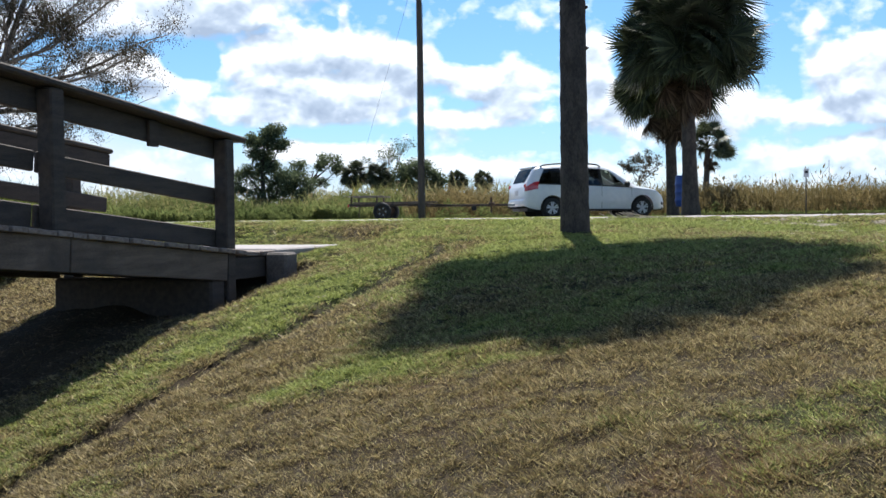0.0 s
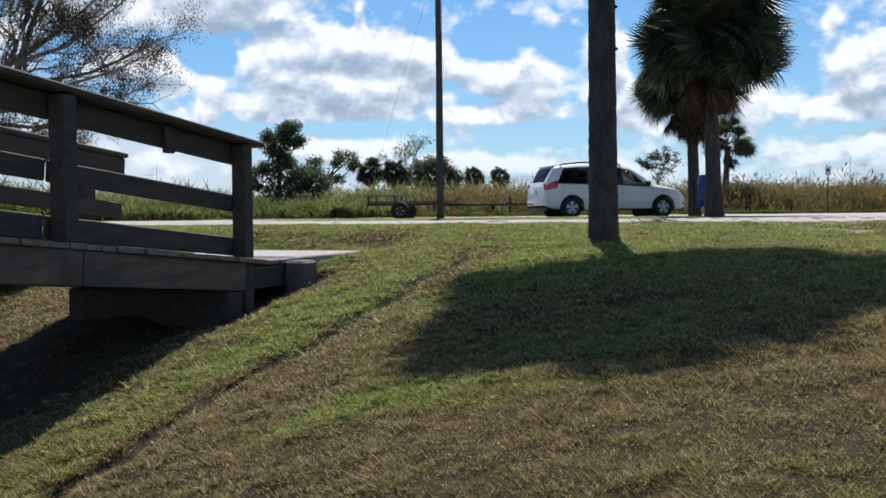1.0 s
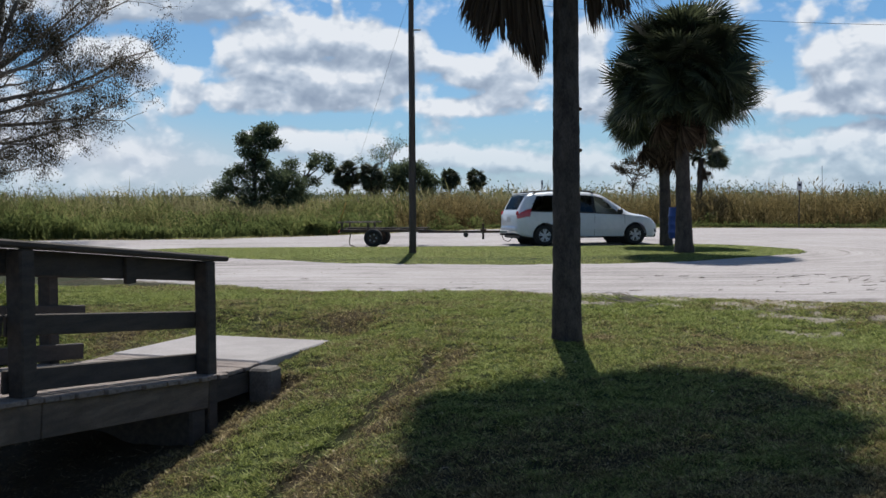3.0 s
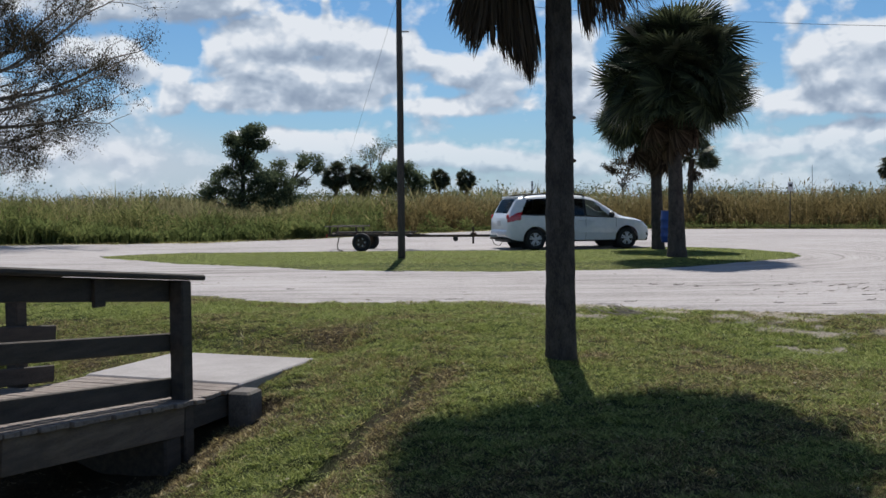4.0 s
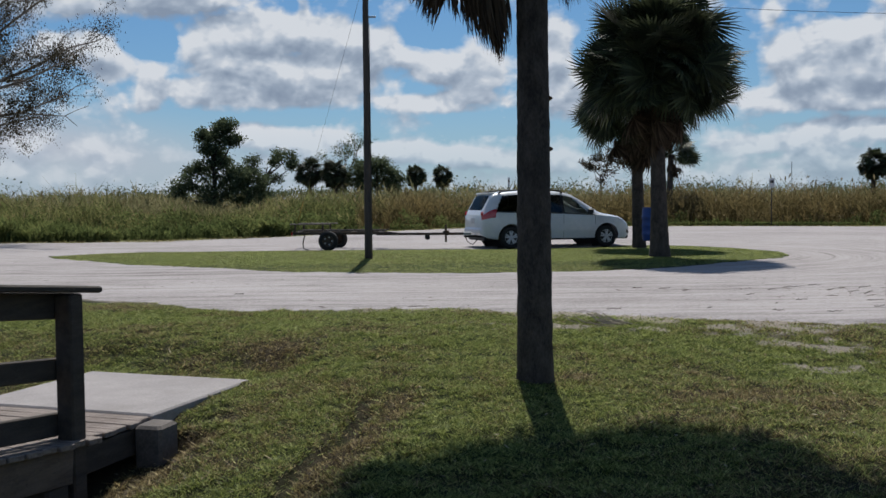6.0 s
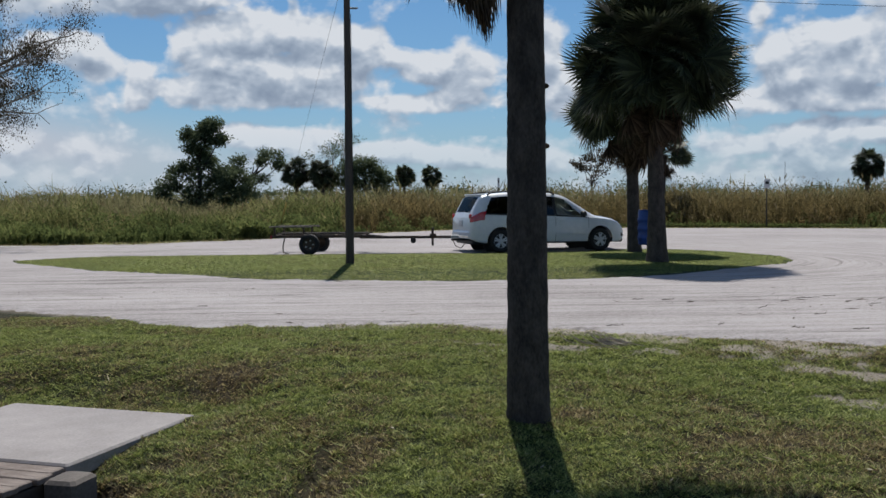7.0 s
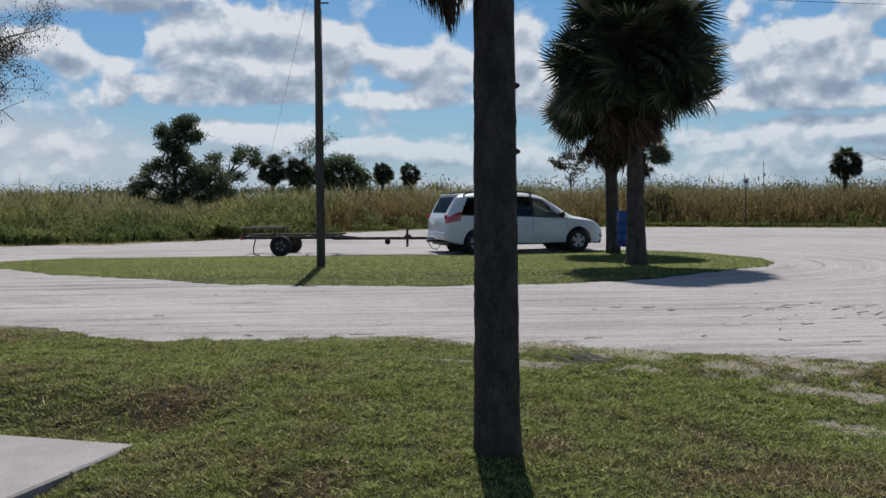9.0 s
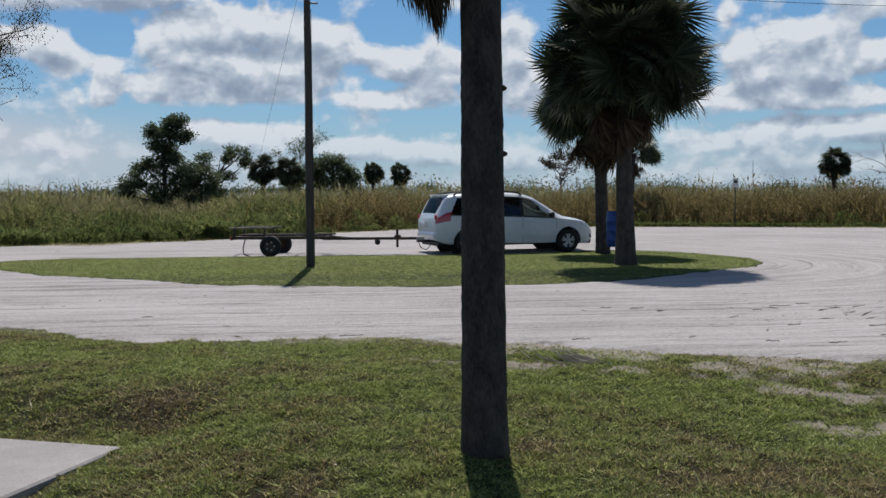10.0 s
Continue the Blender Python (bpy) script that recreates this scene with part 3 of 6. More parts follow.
def sheet(name, xs, ys, z, material):
    nx, ny = len(xs), len(ys)
    gx, gy = np.meshgrid(xs, ys)
    co = np.stack([gx, gy, z(gx, gy)], -1).reshape(-1, 3)
    i = np.arange(nx * ny).reshape(ny, nx)
    quads = np.stack([i[:-1, :-1], i[:-1, 1:], i[1:, 1:], i[1:, :-1]], -1).reshape(-1, 4)
    me = bpy.data.meshes.new(name)
    me.from_pydata(co.tolist(), [], quads.tolist())
    me.materials.append(material)
    me.shade_smooth()
    return me


def spread(a, b, step, reach, grow=1.28):
    inner = list(np.arange(a, b, step))
    lo, hi, d = [], [], step
    while not lo or lo[-1] > -reach:
        d *= grow
        lo.append((lo[-1] if lo else a) - d)
    d = step
    while not hi or hi[-1] < reach:
        d *= grow
        hi.append((hi[-1] if hi else b) + d)
    return np.array(lo[::-1] + inner + hi)


def line(table):
    xs, ys = [p[0] for p in table], [p[1] for p in table]
    return lambda x: np.interp(x, xs, ys)


near_edge = line([(-90, 52), (-40, 33.5), (-12, 21), (-6.6, 17.8), (-3.95, 15.6), (-2.3, 14.4), (-1.1, 13.95), (0.7, 14.0), (1.9, 13.55), (2.4, 13.2), (3.5, 12.7), (5.1, 12.1), (10, 11.3), (25, 10.5), (90, 9)])
far_edge = line([(-90, 52), (-40, 39.5), (-16, 37.4), (-11.7, 38.2), (-8.5, 38.6), (-4.6, 42), (-1, 47.5), (4, 53.5), (10, 55.5), (15.4, 52.6), (19.5, 51.2), (23, 48.9), (25.6, 47.7), (40, 43), (90, 36)])
isle_front = line([(-9.3, 28.4), (-8.6, 27.1), (-7.2, 25.4), (-5.9, 24.0), (-3.2, 22.0), (-2, 21.2), (-0.9, 20.7), (0.6, 20.35), (1.9, 20.2), (3.9, 20.5), (5.4, 21.2), (7.3, 22.6), (9.0, 24.0), (9.7, 25.2), (10.1, 26.8)])
isle_back = line([(-9.3, 28.4), (-8.4, 29.6), (-7.2, 30.2), (-2.7, 30.1), (2.3, 29.5), (6.0, 30.3), (7.5, 31.3), (8.8, 30.6), (9.6, 29.0), (10.1, 26.8)])


def ground_z(x, y):
    lumps = 0.014 * vnoise(x, y, 1.7, 1) + 0.012 * vnoise(x, y, 5.0, 2) + 0.014 * vnoise(x, y, 8.0, 3)
    return height(x, y) + lumps * (np.abs(y - 6) < 11) * (np.abs(x) < 12) * (1 - smooth01(-0.5, 0.0, y - near_edge(x)))


def spot(x, y, at, size):
    return np.exp(-((x - at[0]) / size[0]) ** 2 - ((y - at[1]) / size[1]) ** 2)


def lawn_map(x, y):
    """How the turf grows at a place: green (1) or dry (0), blown over by sand, scorched red."""
    x, y = np.asarray(x, float), np.asarray(y, float)
    small = vnoise(x, y, 2.6, 52) + 0.7 * vnoise(x, y, 7.0, 53) + 0.5 * vnoise(x, y, 19.0, 59)
    green = 0.58 + 0.46 * vnoise(x, y, 0.8, 51) + 0.32 * small + np.clip(0.07 * y - 0.52, -0.24, 0.14) - 0.32 * (1 - smooth01(3.6, 6.2, y)) * smooth01(-1.2, -0.2, x)
    wx, wy = x + 0.12 * vnoise(x, y, 1.9, 54), y + 0.12 * vnoise(x, y, 1.9, 55)
    r = 0.90 * (wx - rut_x(y))
    along = smooth01(2.5, 3.5, y) * (1 - smooth01(9.0, 10.2, y))
    green += 0.36 * np.exp(-((r + 0.36) / 0.30) ** 2) * along
    green -= 0.75 * np.exp(-((r - 0.24) / 0.22) ** 2) * along
    for at, size, much in (((-1.48, 5.3), (0.34, 0.9), 0.75), ((-0.8, 3.85), (0.42, 0.34), 0.75), ((-1.2, 3.4), (0.6, 0.6), 0.6), ((-0.66, 5.65), (0.35, 0.35), 0.45), ((0.55, 4.2), (0.45, 0.24), 0.8), ((1.35, 4.1), (0.5, 0.42), 0.8), ((1.3, 3.4), (0.4, 0.35), 0.4),
                           ((-1.1, 11.5), (0.6, 0.35), 0.55), ((1.58, 9.9), (0.26, 0.16), 0.8), ((2.7, 9.1), (0.5, 0.4), 0.5), ((-0.3, 12.4), (0.9, 0.4), 0.5),
                           ((-0.72, 4.76), (0.42, 0.26), -1.0), ((0.12, 4.36), (0.24, 0.16), -0.8), ((-1.25, 4.80), (0.25, 0.14), -0.9), ((0.9, 2.8), (0.3, 0.25), -0.5), ((0.55, 3.1), (0.4, 0.22), -0.3)):
        green -= much * spot(wx, wy, at, size)
    s, w = (x - BR_AT[0]) * BR_U[0] + (y - BR_AT[1]) * BR_U[1], (x - BR_AT[0]) * BR_W[0] + (y - BR_AT[1]) * BR_W[1]
    green -= 0.9 * smooth01(0.75, 0.40, w) * smooth01(1.3, 1.5, s) * (1 - smooth01(3.0, 4.0, s))
    z = height(x, y)
    across = 0.935 * x - 0.355 * y + 5.10
    green -= 1.2 * np.clip(-4 * z - 2.2, 0, 1) * np.clip(-2.5 * across + 1.4, 0, 1)
    red = np.clip(0.42 * (spot(wx, wy, (0.46, 2.55), (0.42, 0.34)) + 0.9 * spot(wx, wy, (-0.42, 4.10), (0.3, 0.22)) + 0.7 * spot(wx, wy, (-0.2, 12.3), (0.9, 0.4))) + 0.25 * small - 0.2, 0, 1)
    into = near_edge(x) - y
    right = smooth01(-1.0, 5.0, x)
    sand = np.clip(1 - into / (0.25 + 1.75 * right), 0, 1.2) + 0.8 * spot(wx, wy, (4.0, 10.35), (0.55, 0.4)) * (0.7 + 0.8 * vnoise(x, y, 7.0, 65))
    strip = np.interp(x, [0.2, 0.7, 1.3, 1.95, 2.65, 3.3, 3.9, 4.8], [13.2, 12.97, 12.63, 12.3, 12.06, 11.7, 11.25, 10.6])
    sand = np.maximum(sand, 1.5 * np.exp(-((wy - strip) / (0.10 + 0.11 * right)) ** 2) * smooth01(0.1, 0.6, x) * (1 - 0.6 * smooth01(4.2, 5.5, x)) * np.clip(0.55 + 0.8 * vnoise(x, y, 2.2, 60) + 0.6 * vnoise(x, y, 9.0, 64), 0, 1.2))
    sand = np.where(sand > 0.02, sand * 0.95 + 0.4 * vnoise(x, y, 1.4, 56) + 0.45 * vnoise(x, y, 5.5, 57) - 0.36, 0)
    sand = sand * (0.25 + 0.75 * smooth01(-1.5, 2.5, x))
    sand = np.where((y < 20) & (np.abs(x) < 14), np.clip(sand, 0, 1), 0)
    far = (y > 18) | (np.abs(x) > 14)
    green = np.where(far, np.where(y > far_edge(x) - 2.0, 0.42, 1.0) + 0.2 * vnoise(x, y, 0.9, 58), np.minimum(green, 1.0 + 0.1 * small))
    return np.clip(green, 0, 1.2), sand, np.where(far, 0, red)


def grow_map(me, x, y):
    for name, values in zip(("green", "sand", "red"), lawn_map(x, y)):
        me.attributes.new(name, "FLOAT", "POINT").data.foreach_set("value", np.ascontiguousarray(values, dtype=np.float32))


ground = new("ground", sheet("ground", spread(-7, 7, 0.065, 2600, 1.22), spread(0, 15, 0.065, 2600, 1.22),
                             ground_z, TURF))
_co = np.empty(len(ground.data.vertices) * 3, dtype=np.float32)
ground.data.vertices.foreach_get("co", _co)
grow_map(ground.data, _co[0::3], _co[1::3])
tagged(ground, "mown lawn of green and straw-brown turf falling to a ditch", "ground", kind="structure")


# ---- the sandy track that loops round the island ----
def isle(x, y, grow=0.0):
    return (x > -9.3) & (x < 10.1) & (y > isle_front(x) - grow) & (y < isle_back(x) + grow)


def on_track(x, y):
    return (y > near_edge(x)) & (y < far_edge(x)) & ~isle(x, y)


def ragged_edge(x):
    return 0.22 * vnoise(x, 0 * x, 0.9, 31) + 0.13 * vnoise(x, 0 * x + 5, 2.7, 32) + 0.11 * vnoise(x, 0 * x + 9, 7.0, 33) + 0.07 * vnoise(x, 0 * x + 3, 16.0, 34)


def make_track():
    xs = np.concatenate([np.arange(-90, -12, 1.5), np.arange(-12, 12.05, 0.05), np.arange(12.5, 91, 1.5)])
    wob = ragged_edge(xs)
    inside = (xs > -9.3) & (xs < 10.1)
    a = near_edge(xs) + wob
    tip = smooth01(-9.3, -8.6, xs) * (1 - smooth01(9.7, 10.1, xs))
    b = isle_front(xs) + wob * 0.8 * tip
    c = np.where(inside, np.maximum(isle_back(xs) + wob * 0.6 * tip, b), b)
    b, c = np.maximum(b, a + 0.1), np.maximum(c, a + 0.1)
    d = np.maximum(far_edge(xs) + wob * 2, c + 0.1)
    shape = Shape()
    open_ = np.where(c - b > 0.02, 0.0, 9.0)[None]
    for low, high, rows, by_low, by_high in ((a, b, 34, 0 * open_, open_), (c, d, 34, open_, 0 * open_)):
        t = np.linspace(0, 1, rows)
        gx = np.repeat(xs[None], rows, 0)
        gy = low[None] + (high - low)[None] * t[:, None]
        rim = np.minimum(gy - low + by_low, high - gy + by_high)
        gz = height(gx, gy) - 0.020 + 0.040 * np.minimum(1, rim / 0.22)
        ring = np.hypot(np.maximum(gx - 5.5, 0), gy - 26)
        gz += (0.010 * vnoise(gx * 0.16, ring, 2.2, 61) + 0.007 * vnoise(gx * 0.3, ring, 5.0, 62)) * smooth01(0.1, 0.5, rim)
        n = len(xs)
        i = np.arange(rows * n).reshape(rows, n)
        quads = np.stack([i[:-1, :-1], i[:-1, 1:], i[1:, 1:], i[1:, :-1]], -1).reshape(-1, 4)
        gz += 0.006
        shape.add([tuple(p) for p in np.stack([gx, gy, gz], -1).reshape(-1, 3)], [tuple(q) for q in quads])
    ob = new("road", shape.mesh("road", SAND, True))
    tagged(ob, "pale rutted sand track looping round a grass island", "dirt road", kind="structure")


make_track()


# ---- turf: short mown blades ----
def blades(x, y, tall, wide, rng, lean=2.6):
    n = len(x)
    ang = rng.uniform(0, 2 * math.pi, n)
    h = tall * rng.uniform(0.45, 1.25, n)
    base = np.stack([x, y, ground_z(x, y) - 0.004], -1)
    side = np.stack([np.cos(ang), np.sin(ang), np.zeros(n)], -1) * (wide * rng.uniform(0.6, 1.4, n))[:, None]
    tilt = rng.uniform(0.3, 1.0, n) * np.where(rng.random(n) < 0.35, 1.6 * lean, lean) * h
    t2 = rng.uniform(0, 2 * math.pi, n)
    tip = base + np.stack([np.cos(t2) * tilt, np.sin(t2) * tilt, h], -1)
    return np.stack([base - side, base + side, tip], 1)


def make_turf():
    rng = np.random.default_rng(5)
    out = []
    # lawn, denser towards the path of the eye
    n = 2650000
    y = np.where(np.arange(n) < 1250000, rng.uniform(1.2, 6, n), 6 + 9.5 * rng.random(n) ** 0.9)
    q = rng.random(n)
    x = q * (0.8 + 0.44 * y) - (1 - q) * (0.9 + 0.50 * y)
    stray = rng.random(n) < 0.12
    x = x + np.where(stray, rng.normal(0, 0.7, n), 0)
    y = y - np.where(stray & (y < 2.6), np.abs(rng.normal(0, 0.7, n)), 0)
    s, w = (x - BR_AT[0]) * BR_U[0] + (y - BR_AT[1]) * BR_U[1], (x - BR_AT[0]) * BR_W[0] + (y - BR_AT[1]) * BR_W[1]
    keep = (y < near_edge(x) + ragged_edge(x) + rng.normal(0.05, 0.08, n) + 0.10 * vnoise(x, y, 6.5, 27)) & ~((s > -0.03) & (s < 6) & (w > -1.66) & (w < 0.06))
    thin = 0.5 * vnoise(x, y, 1.3, 21) + 0.5 * vnoise(x, y, 6.0, 22) + 0.7 * vnoise(x, y, 14.0, 23)
    keep &= rng.random(n) < np.where(y < 6, 0.84 + 0.30 * thin + 0.45 * vnoise(x, y, 30.0, 25), 0.80 + 0.30 * thin)
    # bare dusty margin of the track
    grown, sandy, _ = lawn_map(x, y)
    keep &= rng.random(n) > np.clip(1.5 * sandy, 0, 0.84)
    keep &= rng.random(n) < np.where(y < 6, 0.85, 0.58) + 0.5 * grown
    rut = 0.90 * (x - rut_x(y))
    keep &= ~((np.abs(rut + 0.01) < 0.055) & (y > 3.5) & (y < 9.6) & (rng.random(n) < 0.9))
    x, y = x[keep], y[keep]
    d = np.hypot(x, y - 1)
    size = np.maximum(0.6, 1 + 0.30 * vnoise(x, y, 3.0, 24) + 0.60 * vnoise(x, y, 15.0, 23) + 0.55 * vnoise(x, y, 31.0, 25)) * (0.8 + 0.2 * np.clip((near_edge(x) - y) / 1.2, 0, 1))
    out.append(blades(x, y, np.where(y < 6, 0.0150 + 0.0045 * smooth01(2.5, 5.0, y), 0.022) * size, np.where(y < 6, 0.0029 + 0.0009 * smooth01(2.5, 6.0, y), 0.0038) * np.clip(0.7 + 0.09 * d, 0.9, 1.7), rng, 1.9))
    # island
    n = 430000
    x, y = rng.uniform(-9.5, 10.3, n), rng.uniform(20.5, 31.6, n)
    keep = isle(x, y, 0.0) & (y > isle_front(x) + rng.normal(0.02, 0.20, n) + 0.30 * vnoise(x, y, 1.1, 29) + 0.25 * vnoise(x, y, 4.0, 30)) & (y < isle_back(x) - rng.normal(0.0, 0.2, n)) & (rng.random(n) < 0.8 + 0.2 * ripple(x, y, 1.3, 1.0))
    x, y = x[keep], y[keep]
    out.append(blades(x, y, 0.018, 0.0125, rng, 4.5))
    # the wider lawn all round
    n = 440000
    x, y = rng.uniform(-11, 11, n), rng.uniform(-5, 15.5, n)
    s, w = (x - BR_AT[0]) * BR_U[0] + (y - BR_AT[1]) * BR_U[1], (x - BR_AT[0]) * BR_W[0] + (y - BR_AT[1]) * BR_W[1]
    keep = (y < near_edge(x) - 0.1) & ~((s > -0.03) & (s < 6) & (w > -1.66) & (w < 0.06)) & (lawn_map(x, y)[1] < 0.2) & ((y < 1.2) | (x > 0.8 + 0.44 * y) | (x < -0.9 - 0.50 * y) | (y > 6))
    x, y = x[keep], y[keep]
    out.append(blades(x, y, 0.022, 0.0075, rng, 3.5))
    # verge in front of the reeds and lawn far to the side
    n = 30000
    x = rng.uniform(-30, 40, n)
    y = far_edge(x) + rng.normal(0.5, 0.6, n) + 0.5 * vnoise(x, 0 * x, 0.35, 28)
    out.append(blades(x, y, 0.09, 0.014, rng))
    out = np.concatenate(out)
    ob = new("grass", tri_mesh("grass", out, BLADE))
    grow_map(ob.data, out[:, :, 0].ravel(), out[:, :, 1].ravel())
    tagged(ob, "short mown grass blades, green and straw brown", "grass", kind="stuff")


make_turf()


# ---- reed bed beyond the track ----
def stalks(x, y, tall, rng, leaves=3, wide=0.012):
    """Bent stems with long leaves; returns triangles."""
    n = len(x)
    z0 = height(x, y)
    base = np.stack([x, y, z0 - 0.02], -1)
    ang = rng.uniform(0, 2 * math.pi, n)
    bend = tall * rng.uniform(0.02, 0.16, n)
    top = base + np.stack([np.cos(ang) * bend, np.sin(ang) * bend, tall], -1)
    view = rng.uniform(-0.6, 0.6, n)
    side = np.stack([np.cos(view), np.sin(view), 0 * view], -1) * wide
    tris = [np.stack([base - side, base + side, top], 1)]
    for k in range(leaves):
        f = rng.uniform(0.12, 0.92, n)[:, None]
        foot = base + (top - base) * f
        a = rng.uniform(0, 2 * math.pi, n)
        reach = tall * rng.uniform(0.14, 0.34, n)
        tip = foot + np.stack([np.cos(a) * reach, np.sin(a) * reach, reach * rng.uniform(-0.2, 1.5, n)], -1)
        s2 = np.stack([-np.sin(a), np.cos(a), 0 * a], -1) * wide * 1.4 + np.array((0, 0, 0.012))
        tris.append(np.stack([foot - s2, foot + s2, tip], 1))
    return np.concatenate(tris), top


def make_reeds():
    rng = np.random.default_rng(11)
    n = 104000
    x = rng.uniform(-34, 52, n)
    back = rng.random(n) ** 1.4 * 17
    y = far_edge(x) + 0.5 + back + ripple(x, x, 1.1, 0.5)
    left = 1 - smooth01(-7, 3, x)
    tall = rng.normal(1.85, 0.30, n) + 0.42 * vnoise(x, y, 0.6, 41) + (0.40 * left + 0.15) * vnoise(x, y, 0.17, 42) - 0.60 * (1 - left)
    # on the green side a low weedy front, ragged clumps, then the taller bed; on the open side a full bed from the edge
    swell = vnoise(x, y, 0.30, 47) + 0.7 * vnoise(x, y, 0.75, 48)
    green_side = (0.30 + 0.10 * swell) + (0.36 + 0.24 * swell) * smooth01(3.0, 12.0, back + 3.0 * swell)
    green_side = green_side * (1 - 0.46 * np.exp(-((x + 8.5) / 4.2) ** 2))
    open_side = 0.14 + 0.90 * smooth01(0.3, 3.0, back)
    tall *= left * green_side + (1 - left) * open_side
    clump = vnoise(x, y, 1.1, 43) + 0.8 * vnoise(x, y, 0.4, 44)
    keep = rng.random(n) < 0.55 + 0.75 * clump
    x, y, tall, left, back = x[keep], y[keep], np.maximum(tall[keep], 0.22), left[keep], back[keep]
    low = np.where(left > 0.5, back < 4.2 + 3.4 * vnoise(x, y, 0.35, 46), back < 1.0)
    mossy = ~low & (left + 0.35 * vnoise(x, y, 0.25, 45) > 0.45)
    tris, top3 = stalks(x[mossy], y[mossy], tall[mossy], rng, 4, 0.014)
    tagged(new("green_reeds", tri_mesh("green_reeds", tris, REED_GREEN)), "olive green reeds of uneven height beyond the track", "reeds", kind="stuff")
    tall_gold = ~low & ~mossy
    tris, top = stalks(x[tall_gold], y[tall_gold], tall[tall_gold], rng, 4, 0.013)
    top = np.concatenate([top, top3])
    tagged(new("reeds", tri_mesh("reeds", tris, REED)), "tall golden green reeds growing dense beyond the track", "reeds", kind="stuff")
    tris2, _ = stalks(x[low], y[low], tall[low], rng, 5, 0.026)
    tagged(new("weeds", tri_mesh("weeds", tris2, WEED)), "low dark green weeds at the foot of the reeds", "weeds", kind="stuff")
    # rounded weedy bushes at the front of the bed
    tips = []
    for k in range(60):
        bx = rng.uniform(-30, 6) if k < 48 else rng.uniform(14, 36)
        by = float(far_edge(bx)) + rng.uniform(0.8, 5.5)
        r = rng.uniform(0.35, 0.95) * (1 if k < 48 else 0.6)
        for j in range(int(36 * r)):
            v = rng.normal(0, 1, 3)
            v /= np.linalg.norm(v)
            tips.append(((bx + v[0] * r * 1.3, by + v[1] * r, 0.15 + abs(v[2]) * r * rng.uniform(0.7, 1.4)), None))
    c = np.repeat(np.array([t[0] for t in tips]), 26, 0)
    c = c + rng.normal(0, 0.11, c.shape)
    c[:, 2] = np.maximum(c[:, 2], 0.03)
    a = rng.normal(0, 1, c.shape)
    a /= np.linalg.norm(a, axis=1)[:, None]
    b = np.cross(a, rng.normal(0, 1, c.shape))
    b /= np.linalg.norm(b, axis=1)[:, None]
    s = rng.uniform(0.03, 0.085, len(c))[:, None]
    tagged(new("marsh_bushes", tri_mesh("marsh_bushes", np.stack([c - a * s, c + b * s * 0.4, c + a * s, c - b * s * 0.4], 1), WEED, 4)), "rounded green weedy bushes along the front of the reeds", "bushes", kind="stuff")
    # feathery seed heads
    k = rng.random(len(top)) < np.where(top[:, 0] > 2, 0.20, 0.07)
    top = top[k]
    m = len(top)
    parts = []
    for j in range(3):
        a = rng.uniform(0, 2 * math.pi, m)
        long_ = rng.uniform(0.12, 0.26, m)
        s = np.stack([np.cos(a), np.sin(a), 0 * a], -1) * rng.uniform(0.010, 0.024, m)[:, None]
        lean_ = np.stack([rng.normal(0, 0.07, m), rng.normal(0, 0.07, m), long_], -1)
        foot = top - np.array((0, 0, 0.10))
        parts.append(np.stack([foot, foot + lean_ * 0.6 + s, foot + lean_ * 1.1, foot + lean_ * 0.6 - s], 1))
    tagged(new("reed_plumes", tri_mesh("reed_plumes", np.concatenate(parts), PLUME, 4)), "feathery pale gold seed heads on the reeds", "reeds", kind="stuff")
    # a few tall stragglers on the open side
    n = 420
    x = rng.uniform(12, 50, n)
    y = far_edge(x) + rng.uniform(1, 12, n)
    tall = rng.uniform(1.7, 2.7, n) * (0.85 + 0.15 * ripple(x, y, 0.6, 1.0))
    tris, top = stalks(x, y, tall, rng, 5, 0.014)
    m = len(top)
    a = rng.uniform(0, 2 * math.pi, m)
    s = np.stack([np.cos(a), np.sin(a), 0 * a], -1) * 0.05
    up = np.stack([rng.normal(0, 0.1, m), rng.normal(0, 0.1, m), rng.uniform(0.2, 0.4, m)], -1)
    tagged(new("tall_reeds", tri_mesh("tall_reeds", tris, REED)), "sparse taller reeds standing above the bed", "reeds", kind="stuff")
    tagged(new("tall_reed_plumes", tri_mesh("tall_reed_plumes", np.stack([top, top + up * 0.5 + s, top + up, top + up * 0.5 - s], 1), PLUME, 4)), "ragged seed heads of the taller reeds", "reeds", kind="stuff")
    # marsh that goes on behind
    n = 46000
    x = rng.uniform(-70, 110, n)
    y = 62 + rng.random(n) * 90
    tris, _ = stalks(x, y, (rng.normal(2.05, 0.26, n) + 0.40 * vnoise(x, y, 0.10, 49)) * (1 - 0.5 * np.exp(-((95 * x / y + 15.5) / 5.5) ** 2) * (y < 100)), rng, 3, 0.035)
    tagged(new("marsh_reeds", tri_mesh("marsh_reeds", tris, MARSH)), "olive marsh reeds reaching to the distance", "reeds", kind="stuff")


make_reeds()


